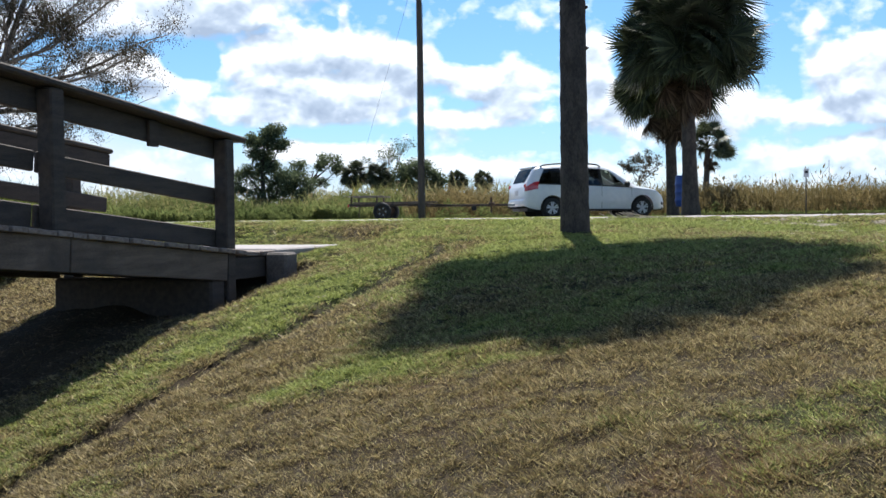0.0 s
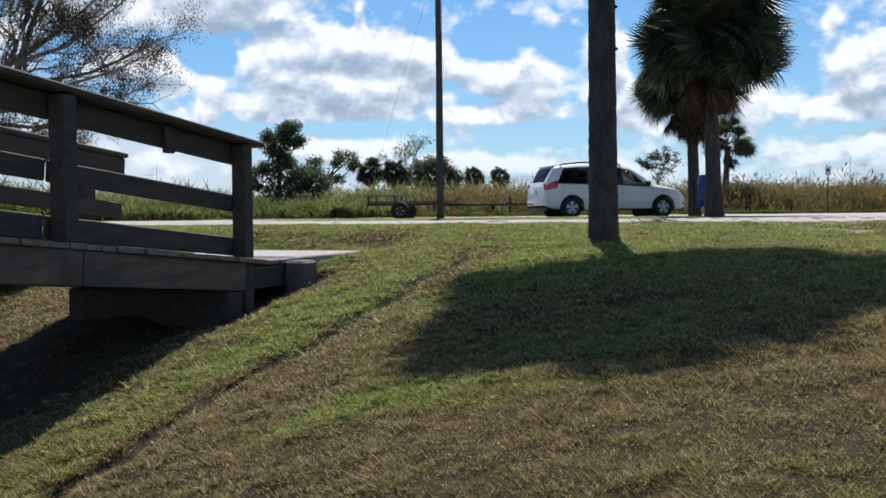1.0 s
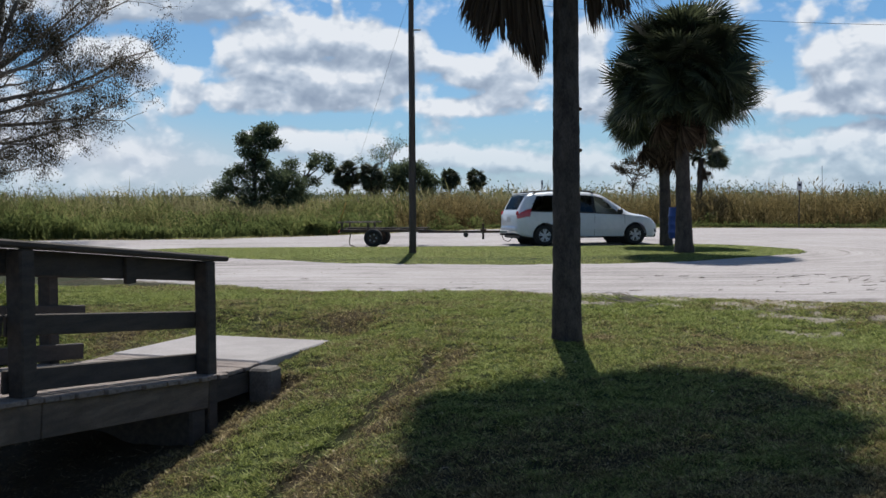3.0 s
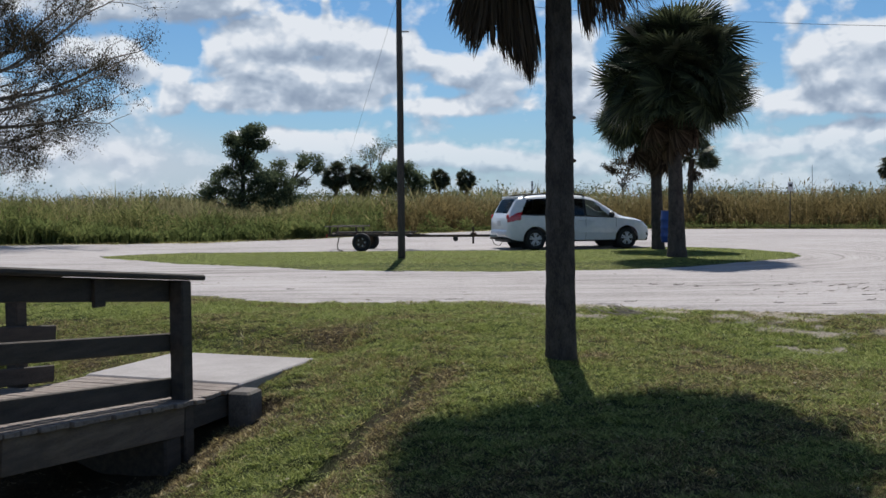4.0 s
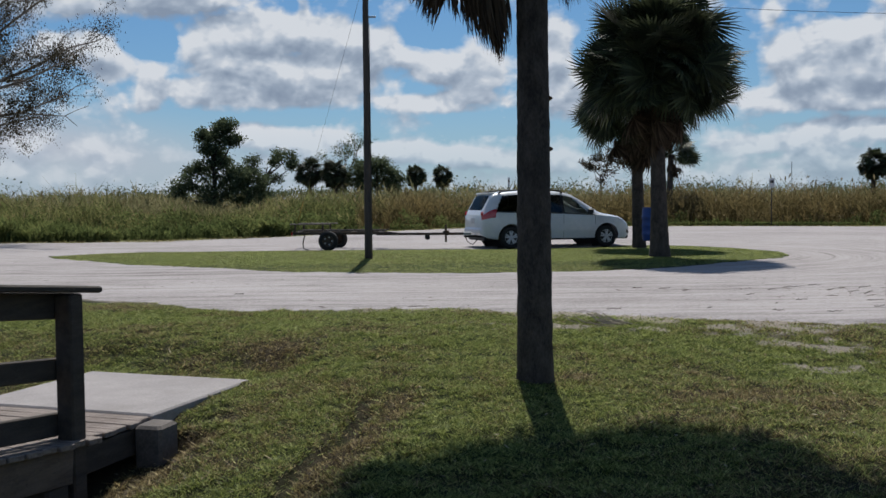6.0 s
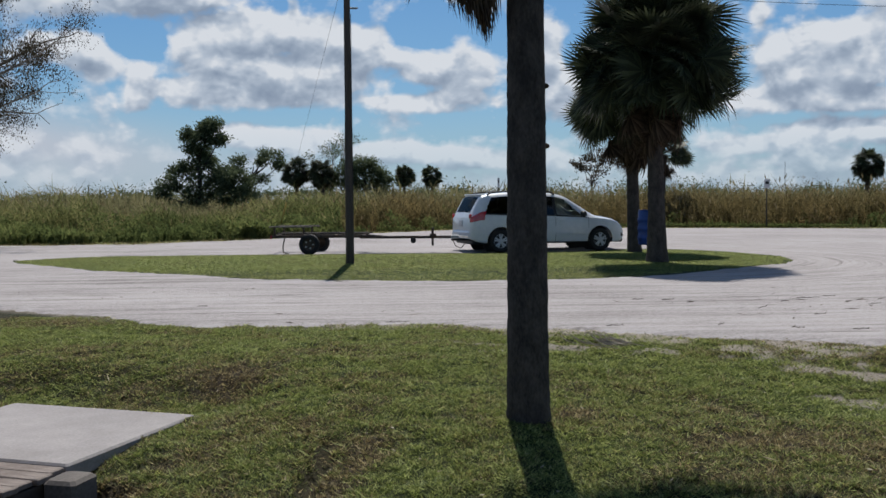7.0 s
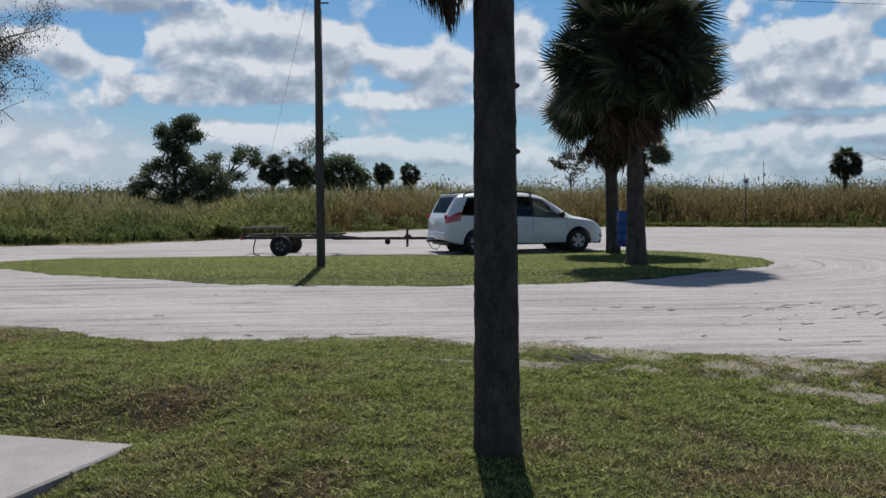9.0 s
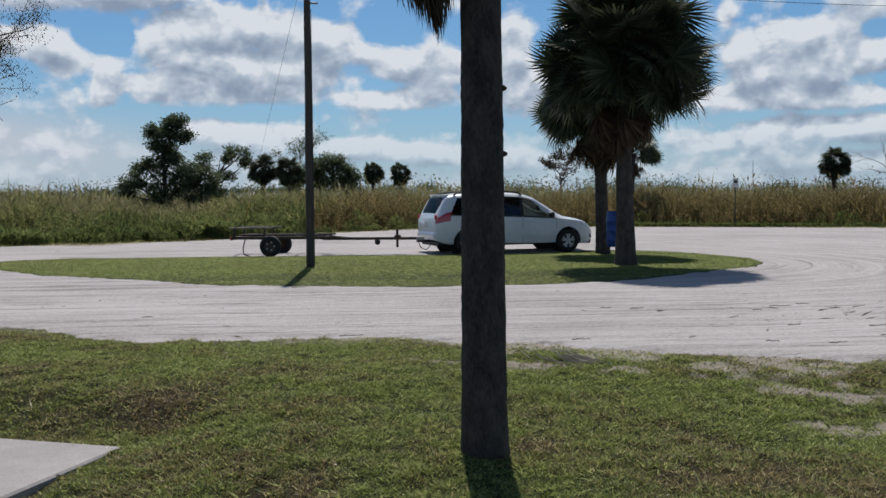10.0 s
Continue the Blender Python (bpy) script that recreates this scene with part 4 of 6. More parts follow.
# ---- trees ----
def limb(shape, tips, rng, p, d, length, r, depth, spread_, up, kink=0.18, taper=0.62, sides=6, ends=2):
    """One limb that bends, tapers and forks; collects the ends of the twigs."""
    pts, radii = [p.copy()], [r]
    steps = 4 if depth > 1 else 3
    for i in range(steps):
        d = (d + Vector((rng.normal(0, kink), rng.normal(0, kink), rng.normal(0, kink) + up))).normalized()
        p = p + d * (length / steps)
        pts.append(p.copy())
        radii.append(r * (1 - (1 - taper) * (i + 1) / steps))
        if depth <= ends:
            tips.append((p.copy(), d.copy()))
    shape.tube(pts, radii, max(4, sides - (2 if depth < 3 else 0)), cap=depth == 0)
    if depth == 0:
        return
    for k in range(int(rng.integers(2, 4))):
        a = rng.uniform(0, 2 * math.pi)
        side = d.cross(Vector((math.cos(a), math.sin(a), 0.4))).normalized()
        nd = (d + side * rng.uniform(0.45, 1.0) * spread_).normalized()
        start = pts[-1] if k == 0 else pts[int(rng.integers(steps // 2, steps + 1))]
        limb(shape, tips, rng, Vector(start), nd, length * rng.uniform(0.6, 0.86), radii[-1] * rng.uniform(0.65, 0.9), depth - 1, spread_, up, kink, taper, sides, ends)


def leaf_cloud(tips, rng, per, size, puff, droop=0.0):
    """Small folded leaves round the twig ends."""
    n = len(tips) * per
    c = np.repeat(np.array([tuple(t[0]) for t in tips]), per, 0) + rng.normal(0, puff, (n, 3)) * np.array((1, 1, 0.75))
    c[:, 2] -= droop * rng.random(n)
    a = rng.normal(0, 1, (n, 3))
    a /= np.linalg.norm(a, axis=1)[:, None]
    b = np.cross(a, rng.normal(0, 1, (n, 3)))
    b /= np.linalg.norm(b, axis=1)[:, None]
    s = size * rng.uniform(0.5, 1.4, n)[:, None]
    return np.stack([c - a * s, c + b * s * 0.42, c + a * s, c - b * s * 0.42], 1)


def tree(name, base, label, seed, trunk, radius, first, depth, spread_, up, bark, leaf, per, size, puff, lean=(0, 0, 1), category="tree", group="", droop=0.0, thin=1.0):
    rng = np.random.default_rng(seed)
    wood, tips = Shape(), []
    b = Vector((0, 0, -0.15))
    d = Vector(lean).normalized()
    pts, radii = [b], [radius * 1.35]
    p = b.copy()
    for i in range(5):
        d = (d + Vector((rng.normal(0, 0.06), rng.normal(0, 0.06), 0.02))).normalized()
        p = p + d * trunk / 5
        pts.append(p.copy())
        radii.append(radius * (1 - 0.07 * (i + 1)))
    wood.tube(pts, radii, 9)
    for k in range(int(rng.integers(3, 5))):
        a = 2 * math.pi * (k + rng.uniform(0, 0.6)) / 4
        nd = (d + Vector((math.cos(a), math.sin(a), 0.25)) * spread_).normalized()
        limb(wood, tips, rng, Vector(pts[-1 if k < 2 else -2]), nd, first * rng.uniform(0.8, 1.15), radius * 0.55, depth, spread_, up, ends=0)
    ob = root(name, pose(base[0], base[1], base[2]), label, category, group)
    part("trunk", wood, bark, ob, smooth=True)
    if per:
        if thin < 1:
            tips = [t for t in tips if rng.random() < thin]
        part("crown", tri_mesh("crown", leaf_cloud(tips, rng, per, size, puff, droop), leaf, 4), leaf, ob)
    return ob


def fan_leaf(name, material, rng, size, fold, segs=34, hang=0.35, ragged=0.15, hinge=0.8):
    """A fan palm leaf: a stalk and narrow pointed segments round a hand that hinges down. Lies along +x, base at the origin."""
    s = Shape()
    stalk = size * 0.98
    s.tube([(0, 0, 0), (stalk * 0.5, 0, 0.03 * size), (stalk, 0, -0.02 * size)], [0.020 * size, 0.014 * size, 0.010 * size], 4)
    hub = Vector((stalk, 0, -0.02 * size))
    turn = Matrix.Rotation(hinge, 3, "Y")
    for i in range(segs):
        t = (i / (segs - 1) - 0.5) * 2
        a = t * radians(155)
        r = size * (0.60 - 0.12 * abs(t) ** 1.5) * rng.uniform(1 - ragged, 1 + ragged * 0.5)
        flat = Vector((math.cos(a), math.sin(a), 0))
        d = turn @ Vector((flat.x, flat.y * (1 - 0.45 * fold), -fold * abs(flat.y) * 0.9)).normalized()
        up = turn @ Vector((0, 0, 1))
        side = d.cross(up).normalized() * size * 1.0 / segs
        lift = up * 0.012 * size * (1 if i % 2 else -1)
        m1, m2 = hub + d * r * 0.50 + lift, hub + d * r * 0.76 + Vector((0, 0, -hang * r * 0.10))
        tip = hub + d * r * 0.98 + Vector((rng.normal(0, 0.02), rng.normal(0, 0.02), -hang * r * rng.uniform(0.2, 0.45)))
        k = [hub - side * 0.2, hub + side * 0.2, m1 + side, m1 - side, m2 + side * 0.55, m2 - side * 0.55, tip]
        s.add([tuple(q) for q in k], [(0, 1, 2, 3), (3, 2, 4, 5), (5, 4, 6)])
    return s.mesh(name, material)


def palm(base, trunk_h, radii, lean, size, live, dead, seed, label, group="", rings=True, bend=0.0, low=-0.25, boots=0, clear=None, drapes=False, flare=0.06, foot=0.12):
    """A cabbage palm: a ringed trunk, a round head of fan leaves and a skirt of dead ones."""
    rng = np.random.default_rng(seed)
    ob = root("palm_tree", pose(*base), label, "palm tree", group)
    bark = Shape()
    steps = max(12, int(trunk_h / 0.045)) if rings else 10
    pts, rad = [], []
    for i in range(steps + 1):
        f = i / steps
        r = radii[0] + (radii[1] - radii[0]) * min(1, f * 1.3)
        r += flare * radii[0] * math.exp(-f * trunk_h / foot)
        r *= 1 + (rng.uniform(-0.010, 0.010) if rings else 0) + (0.007 if i % 4 == 0 and rings else 0)
        pts.append((lean[0] * f + bend * math.sin(math.pi * f), lean[1] * f, -0.1 + (trunk_h + 0.1) * f))
        rad.append(r)
    bark.tube(pts, rad, 20 if rings else 10)
    if rings:
        # old leaf scars and splits make the bark uneven all round
        side = np.array([j % 20 for j in range(len(bark.v))])
        tall = np.array([v[2] for v in bark.v])
        rough = 1 + 0.020 * vnoise(side * 1.0, tall * 9, 1.0, seed) + 0.018 * vnoise(side * 0.5 + 40, tall * 26, 1.0, seed + 1)
        bark.v = [(pts[k // 20][0] + (v[0] - pts[k // 20][0]) * rough[k], pts[k // 20][1] + (v[1] - pts[k // 20][1]) * rough[k], v[2]) for k, v in enumerate(bark.v)]
    part("trunk", bark, PALM_BARK, ob, "grey ringed palm trunk", True)
    for k in range(boots):
        a, f = (0.05, -0.2)[k % 2], (0.438, 0.528)[k % 2]
        q = pts[int(f * steps)]
        r = rad[int(f * steps)]
        knob = Shape().turned([(0.0, -0.03), (0.016, -0.026), (0.022, 0.0), (0.012, 0.022), (0.0, 0.03)], 8, "x")
        stub = part("trunk_stub", knob, DEAD_FROND, ob, "frayed fibrous stub on the trunk")
        stub.location = (q[0] + r * math.cos(a), q[1] + r * math.sin(a), q[2])
    head = Vector(pts[-1])
    fresh = [fan_leaf("frond", FROND, rng, size, f, 42 if rings else 24, h, 0.16, g) for f, h, g in ((0.06, 0.12, 0.10), (0.12, 0.22, 0.45), (0.2, 0.32, 0.85), (0.3, 0.55, 0.6))]
    dry = [fan_leaf("dead_frond", DEAD_FROND, rng, size * 0.74, f, 40, h, 0.3, 0.15) for f, h in ((0.75, 1.0), (0.9, 1.2))]
    for i in range(live):
        f = (i + 0.5) / live
        el = math.asin(max(-1, min(1, 1 - f * (1 - low)))) + rng.normal(0, 0.10)
        az = i * 2.39996 + rng.normal(0, 0.2)
        leaf_mesh = fresh[int(rng.integers(0, 4))]
        o = part("frond", leaf_mesh, FROND, ob)
        roll, big = rng.normal(0, 0.8), rng.uniform(0.78, 1.12)
        co = [v.co for v in leaf_mesh.vertices][::3]
        for tries in range(12):
            m = Matrix.Translation(head + Vector((0, 0, 0.25 * size * math.sin(max(0, el)) - 0.05))) @ Matrix.Rotation(az, 4, "Z") @ Matrix.Rotation(-el, 4, "Y") @ Matrix.Rotation(roll, 4, "X") @ Matrix.Scale(big, 4)
            if clear is None or min((m @ c).z for c in co) > clear:
                break
            el += 0.12
        o.matrix_basis = m
    if drapes:
        # dead fronds folded up and hanging like ragged curtains: top, lowest tip, reach to either side, rise of the hem
        for hub, tip, west, east, rise, count in (((-0.40, 0.0, 4.05), (-0.27, 0.0, 2.60), 0.50, 0.09, 0.95, 270), ((-0.36, 0.16, 4.05), (-0.33, 0.12, 2.80), 0.36, 0.10, 1.2, 120),
                                                  ((-0.66, -0.05, 4.10), (-0.83, 0.0, 2.88), 0.26, 0.17, 1.1, 170), ((-0.60, 0.15, 4.05), (-0.92, 0.14, 3.02), 0.2, 0.2, 1.0, 80),
                                                  ((0.20, -0.05, 4.15), (0.27, 0.0, 3.05), 0.06, 0.40, 0.30, 120), ((0.45, 0.1, 4.25), (0.75, 0.1, 3.32), 0.25, 0.25, 0.25, 50)):
            s = Shape()
            hub, tip = Vector(hub), Vector(tip)
            s.tube([tuple(head), tuple(head.lerp(hub, 0.5) + Vector((0, 0, 0.12))), tuple(hub)], [0.022, 0.016, 0.012], 5)
            for j in range(count):
                u = rng.random() ** 1.3
                way = -west if rng.random() < west / (west + east) else east
                end = tip + Vector((way * u, rng.normal(0, 0.09), rise * abs(way) * u * (2.2 if way == east and west > east else 1.0) + abs(rng.normal(0, 0.09))))
                top = hub + Vector((way * u * 0.7, rng.normal(0, 0.05), rng.uniform(-0.45, 0.0)))
                bow = Vector((rng.normal(0, 0.025), rng.normal(0, 0.03), 0))
                side = Vector((1, rng.normal(0, 0.5), 0)).normalized() * rng.uniform(0.007, 0.014)
                p1, p2 = top.lerp(end, 0.4) + bow, top.lerp(end, 0.78) + bow
                s.add([tuple(v) for v in (top - side * 0.4, top + side * 0.4, p1 + side, p1 - side, p2 + side * 0.7, p2 - side * 0.7, end)], [(0, 1, 2, 3), (3, 2, 4, 5), (5, 4, 6)])
            part("dead_frond", s, DEAD_FROND, ob, "dry brown frond folded up and hanging down")
    for i in range(dead):
        az = i * 2.39996 * 1.07 + rng.normal(0, 0.25)
        el = -radians(rng.uniform(40, 84))
        o = part("dead_frond", dry[i % 2], DEAD_FROND, ob, "dry brown hanging frond")
        o.matrix_basis = Matrix.Translation(head + Vector((0, 0, -0.12 - rng.uniform(0, 0.2)))) @ Matrix.Rotation(az, 4, "Z") @ Matrix.Rotation(-el, 4, "Y") @ Matrix.Rotation(rng.normal(0, 0.3), 4, "X") @ Matrix.Scale(rng.uniform(0.8, 1.1), 4)
    return ob


palm((1.17, 9.85, -0.13), 4.55, (0.150, 0.126), (-0.02, 0.0), 1.20, 125, 0, 3, "cabbage palm with brown hanging dead fronds on the lawn", boots=2, low=-0.22, clear=3.08, drapes=True, flare=0.16, foot=0.16)
palm((6.37, 24.75, 0.02), 4.28, (0.195, 0.165), (-0.10, 0.0), 1.38, 165, 34, 8, "cabbage palm with dense dark head on the grass island", "palms on the island", low=-0.34, flare=0.42, foot=0.55)
palm((7.09, 29.5, 0.02), 3.85, (0.185, 0.15), (-0.12, 0.0), 1.22, 120, 40, 9, "cabbage palm with drooping dead skirt beside the blue barrel", "palms on the island", low=-0.34, flare=0.15, foot=0.4)
palm((16.2, 58.4, 0.0), 4.1, (0.19, 0.17), (0.2, 0), 1.1, 40, 8, 12, "slim small-headed cabbage palm at the edge of the reeds", rings=False)

# big pale-limbed tree on the far side of the track
def big_tree():
    rng = np.random.default_rng(21)
    wood, tips = Shape(), []
    wood.tube([(0.15, 0, -0.2), (0.25, 0, 1.2), (0.45, 0, 2.8), (0.55, 0, 4.2), (0.45, 0.05, 5.4)], [0.46, 0.38, 0.34, 0.32, 0.24], 12)

    def bough(pts, r0, r1, every, reach, depth, up, ahead):
        """A limb along a given sweep, with side branches that fork into twigs."""
        pts = [Vector(p) for p in pts]
        n = len(pts)
        wood.tube([tuple(p) for p in pts], [r0 + (r1 - r0) * i / (n - 1) for i in range(n)], 8)
        run = 0.0
        for i in range(n - 1):
            seg = pts[i + 1] - pts[i]
            d = seg.normalized()
            while run < seg.length:
                p = pts[i] + d * run
                f = (i + run / seg.length) / (n - 1)
                if f > 0.14:
                    turn = Vector((rng.normal(0, 0.5), rng.normal(0, 0.75), rng.normal(up, 0.4)))
                    limb(wood, tips, rng, p, (d * ahead + turn).normalized(), reach * rng.uniform(0.55, 1.1) * (1 - 0.3 * f), max(0.022, (r0 + (r1 - r0) * f) * 0.42), depth, 0.72, 0.02, 0.17, 0.6, 5, ends=1)
                run += every * rng.uniform(0.7, 1.3)
            run -= seg.length
        limb(wood, tips, rng, pts[-1], (pts[-1] - pts[-2]).normalized(), reach, r1, depth, 0.6, 0.02, 0.14, 0.6, 5, ends=1)

    # the limbs that reach out over the marsh
    bough([(0.5, 0, 4.1), (1.3, -0.1, 4.35), (2.1, -0.1, 4.7), (2.5, -0.1, 5.7), (3.0, 0, 7.3), (3.7, 0.1, 9.2), (4.5, 0.2, 10.6)], 0.24, 0.06, 0.30, 1.7, 2, 0.15, 0.7)
    bough([(0.5, 0, 5.0), (1.3, 0.3, 5.5), (2.2, 0.3, 6.5), (2.9, 0.3, 8.2), (3.3, 0.4, 10.2)], 0.22, 0.06, 0.30, 1.7, 2, 0.2, 0.6)
    bough([(2.5, -0.1, 6.3), (3.6, -0.4, 6.55), (4.8, -0.5, 6.9), (5.9, -0.6, 7.7), (7.0, -0.7, 8.5)], 0.10, 0.035, 0.24, 1.5, 2, 0.25, 0.8)
    bough([(2.2, 0, 5.3), (3.6, 0.4, 5.7), (5.2, 0.6, 6.0), (6.7, 0.6, 6.6), (7.9, 0.7, 7.3)], 0.10, 0.03, 0.24, 1.4, 2, 0.2, 0.85)
    bough([(2.0, 0, 4.8), (3.6, -0.2, 5.1), (5.1, -0.4, 5.5), (6.6, -0.5, 5.9), (8.0, -0.5, 6.6)], 0.09, 0.03, 0.32, 1.2, 2, 0.1, 0.9)
    bough([(1.2, 0, 4.4), (2.8, 0.3, 4.55), (4.4, 0.5, 4.65), (6.1, 0.5, 4.85), (7.4, 0.4, 5.35)], 0.10, 0.025, 0.30, 1.0, 2, 0.1, 0.8)
    bough([(0.4, 0, 2.2), (1.4, -0.3, 2.6), (2.6, -0.5, 3.2), (3.8, -0.6, 3.75), (5.0, -0.6, 3.75)], 0.13, 0.03, 0.26, 1.0, 2, 0.15, 0.7)
    bough([(0.3, 0, 2.4), (1.6, 0.4, 2.55), (2.9, 0.6, 2.7), (3.8, 0.6, 2.85)], 0.07, 0.02, 0.4, 0.7, 2, 0.1, 0.8)
    wood.tube([(6.1, 0.5, 4.85), (7.3, 0.45, 4.75), (7.8, 0.4, 4.72), (8.2, 0.4, 4.35)], [0.03, 0.024, 0.018, 0.010], 5)
    wood.tube([(7.75, 0.4, 4.72), (8.1, 0.4, 4.9), (8.7, 0.3, 5.1)], [0.016, 0.012, 0.008], 4)
    bough([(0.5, 0, 4.9), (0.9, -0.3, 6.4), (1.4, -0.5, 8.2), (1.8, -0.6, 10.2)], 0.18, 0.05, 0.28, 1.6, 2, 0.1, 0.6)
    bough([(1.9, 0.3, 6.2), (2.9, 0.8, 7.0), (4.1, 1.1, 8.0), (5.4, 1.3, 9.2)], 0.12, 0.04, 0.26, 1.5, 2, 0.15, 0.75)
    bough([(0.5, 0, 3.9), (1.5, 0.8, 4.0), (2.7, 1.2, 3.9), (4.0, 1.3, 4.2), (5.2, 1.3, 4.5)], 0.10, 0.03, 0.26, 1.1, 2, 0.05, 0.7)
    # the limbs on the side away from the track
    bough([(0.4, 0, 5.2), (0.2, -0.3, 6.6), (0.3, -0.5, 8.4), (0.6, -0.6, 10.2)], 0.22, 0.06, 0.45, 1.7, 2, 0.2, 0.7)
    bough([(0.4, 0, 4.6), (-0.8, 0.3, 5.6), (-1.8, 0.5, 7.2), (-2.6, 0.5, 9.0)], 0.20, 0.05, 0.45, 1.7, 2, 0.2, 0.7)
    bough([(0.4, 0, 3.6), (-1.2, -0.3, 4.2), (-2.8, -0.6, 5.0), (-4.4, -0.8, 5.8)], 0.16, 0.04, 0.45, 1.5, 2, 0.2, 0.7)
    ob = root("tree", pose(-20.0, 38.5, 0), "large spreading tree with pale limbs and sparse dry leaves", "tree")
    part("trunk", wood, BARK, ob, "pale grey trunk and limbs", True)
    # narrow leaves that hang from the twigs, thicker in some tufts than in others
    at = np.array([tuple(t[0]) for t in tips])
    full = 0.55 + 0.75 * vnoise(at[:, 0], at[:, 2], 0.75, 91) + 0.45 * vnoise(at[:, 0], at[:, 1] + at[:, 2], 1.9, 92)
    at = np.repeat(at, np.clip((full * 22).astype(int), 4, 34), 0)
    at = np.concatenate([at, np.array((4.95, -0.55, 3.5)) + rng.normal(0, 1, (900, 3)) * np.array((0.26, 0.25, 0.25)), np.array((5.5, -0.4, 7.0)) + rng.normal(0, 1, (1500, 3)) * np.array((0.55, 0.5, 0.55))])
    n = len(at)
    c = at + rng.normal(0, 0.15, (n, 3))
    a = np.stack([rng.normal(0, 0.55, n), rng.normal(0, 0.55, n), -np.ones(n)], -1)
    a /= np.linalg.norm(a, axis=1)[:, None]
    b = np.cross(a, rng.normal(0, 1, (n, 3)))
    b /= np.linalg.norm(b, axis=1)[:, None]
    k = rng.uniform(0.026, 0.054, n)[:, None]
    part("crown", tri_mesh("crown", np.stack([c - a * k, c + b * k * 0.38, c + a * k, c - b * k * 0.38], 1), TREE_LEAF, 4), TREE_LEAF, ob, "sparse small drooping leaves")


big_tree()

# trees standing in the marsh
def clump_tree(base, label, clumps, bark, leaf, radius, seed, blobs=22, per=60, size=0.10):
    """A tree of leafy masses (place across, height, half width, half height), each on a limb of its own."""
    rng = np.random.default_rng(seed)
    wood = Shape()
    top = max(c[1] for c in clumps)
    lean = sum(c[0] for c in clumps) / len(clumps) * 0.5
    bole = [Vector((lean * f * f + 0.12 * math.sin(5 * f + seed), 0.1 * math.sin(4 * f), top * 0.82 * f - 0.1)) for f in (0, 0.2, 0.4, 0.6, 0.8, 1.0)]
    wood.tube([tuple(p) for p in bole], [radius * (1.2 - 0.95 * f) for f in (0, 0.2, 0.4, 0.6, 0.8, 1.0)], 8)
    heart, spreads = [], []
    for cx, cz, rx, rz in clumps:
        cy = rng.normal(0, 0.5)
        c = Vector((cx, cy, cz))
        start = min(bole, key=lambda p: abs(p.z - 0.62 * cz))
        wood.tube([tuple(start), tuple(start.lerp(c, 0.55) + Vector((0, 0, -0.1))), tuple(c)], [radius * 0.5, radius * 0.32, radius * 0.12], 5)
        for k in range(blobs):
            d = Vector(rng.normal(0, 1, 3)).normalized() * rng.uniform(0.35, 1.0)
            p = c + Vector((d.x * rx * 1.08, d.y * rx, d.z * rz * 1.35))
            heart.append((p, d))
            if k % 3 == 0:
                wood.tube([tuple(c.lerp(p, -0.2)), tuple(p)], [radius * 0.12, radius * 0.04], 4)
    ob = root("tree", pose(*base), label, "tree", "marsh trees")
    part("trunk", wood, bark, ob, smooth=True)
    part("crown", tri_mesh("crown", leaf_cloud(heart, rng, per, size, 0.27), leaf, 4), leaf, ob)


clump_tree((-17.05, 95, 0), "dark evergreen tree rising in lobes above the reeds", [(1.4, 8.85, 0.75, 0.5), (0.4, 8.5, 0.95, 0.7), (-1.1, 7.9, 0.75, 0.5), (2.0, 7.4, 0.75, 0.5), (0.3, 7.4, 1.2, 0.7), (-0.2, 6.3, 1.2, 0.7), (0.8, 5.7, 0.8, 0.6), (-1.7, 4.7, 1.0, 0.6), (0.3, 4.7, 1.6, 0.9),
           (1.9, 4.4, 0.8, 0.6), (-2.6, 3.3, 1.0, 0.7), (-0.6, 3.2, 1.8, 1.0), (-3.4, 2.3, 0.8, 0.6), (1.6, 3.0, 1.2, 0.9), (0.0, 1.8, 2.4, 0.9)], DARK_BARK, OAK_LEAF, 0.26, 31, 24, 60, 0.125)
clump_tree((-13.5, 93.5, 0), "rounded bushy evergreen beside a taller tree", [(0.0, 4.0, 1.2, 0.7), (-0.9, 3.3, 1.1, 0.8), (0.9, 3.1, 1.0, 0.8), (0.1, 2.3, 1.6, 0.9), (-0.3, 1.4, 1.5, 0.7)], DARK_BARK, OAK_LEAF, 0.15, 32, 24, 60, 0.12)
clump_tree((-13.0, 100, 0), "open-branched evergreen tree above the reeds", [(-1.1, 5.7, 0.75, 0.5), (-1.4, 5.0, 0.4, 0.35), (1.6, 6.4, 0.95, 0.55), (2.5, 6.0, 0.8, 0.6), (3.0, 5.2, 0.55, 0.4), (1.1, 5.6, 0.4, 0.3), (0.9, 3.9, 1.0, 0.45), (-0.3, 2.3, 1.0, 0.9), (0.5, 1.6, 1.0, 0.8)], DARK_BARK, OAK_LEAF, 0.2, 33, 13, 50, 0.12)
clump_tree((-3.2, 94, 0), "dark evergreen tree in a marsh thicket", [(0.0, 4.5, 1.0, 0.6), (-1.2, 3.9, 1.0, 0.6), (0.5, 3.4, 1.1, 0.6), (-1.9, 3.0, 0.8, 0.6)], DARK_BARK, OAK_LEAF, 0.17, 41, 22, 55, 0.12)
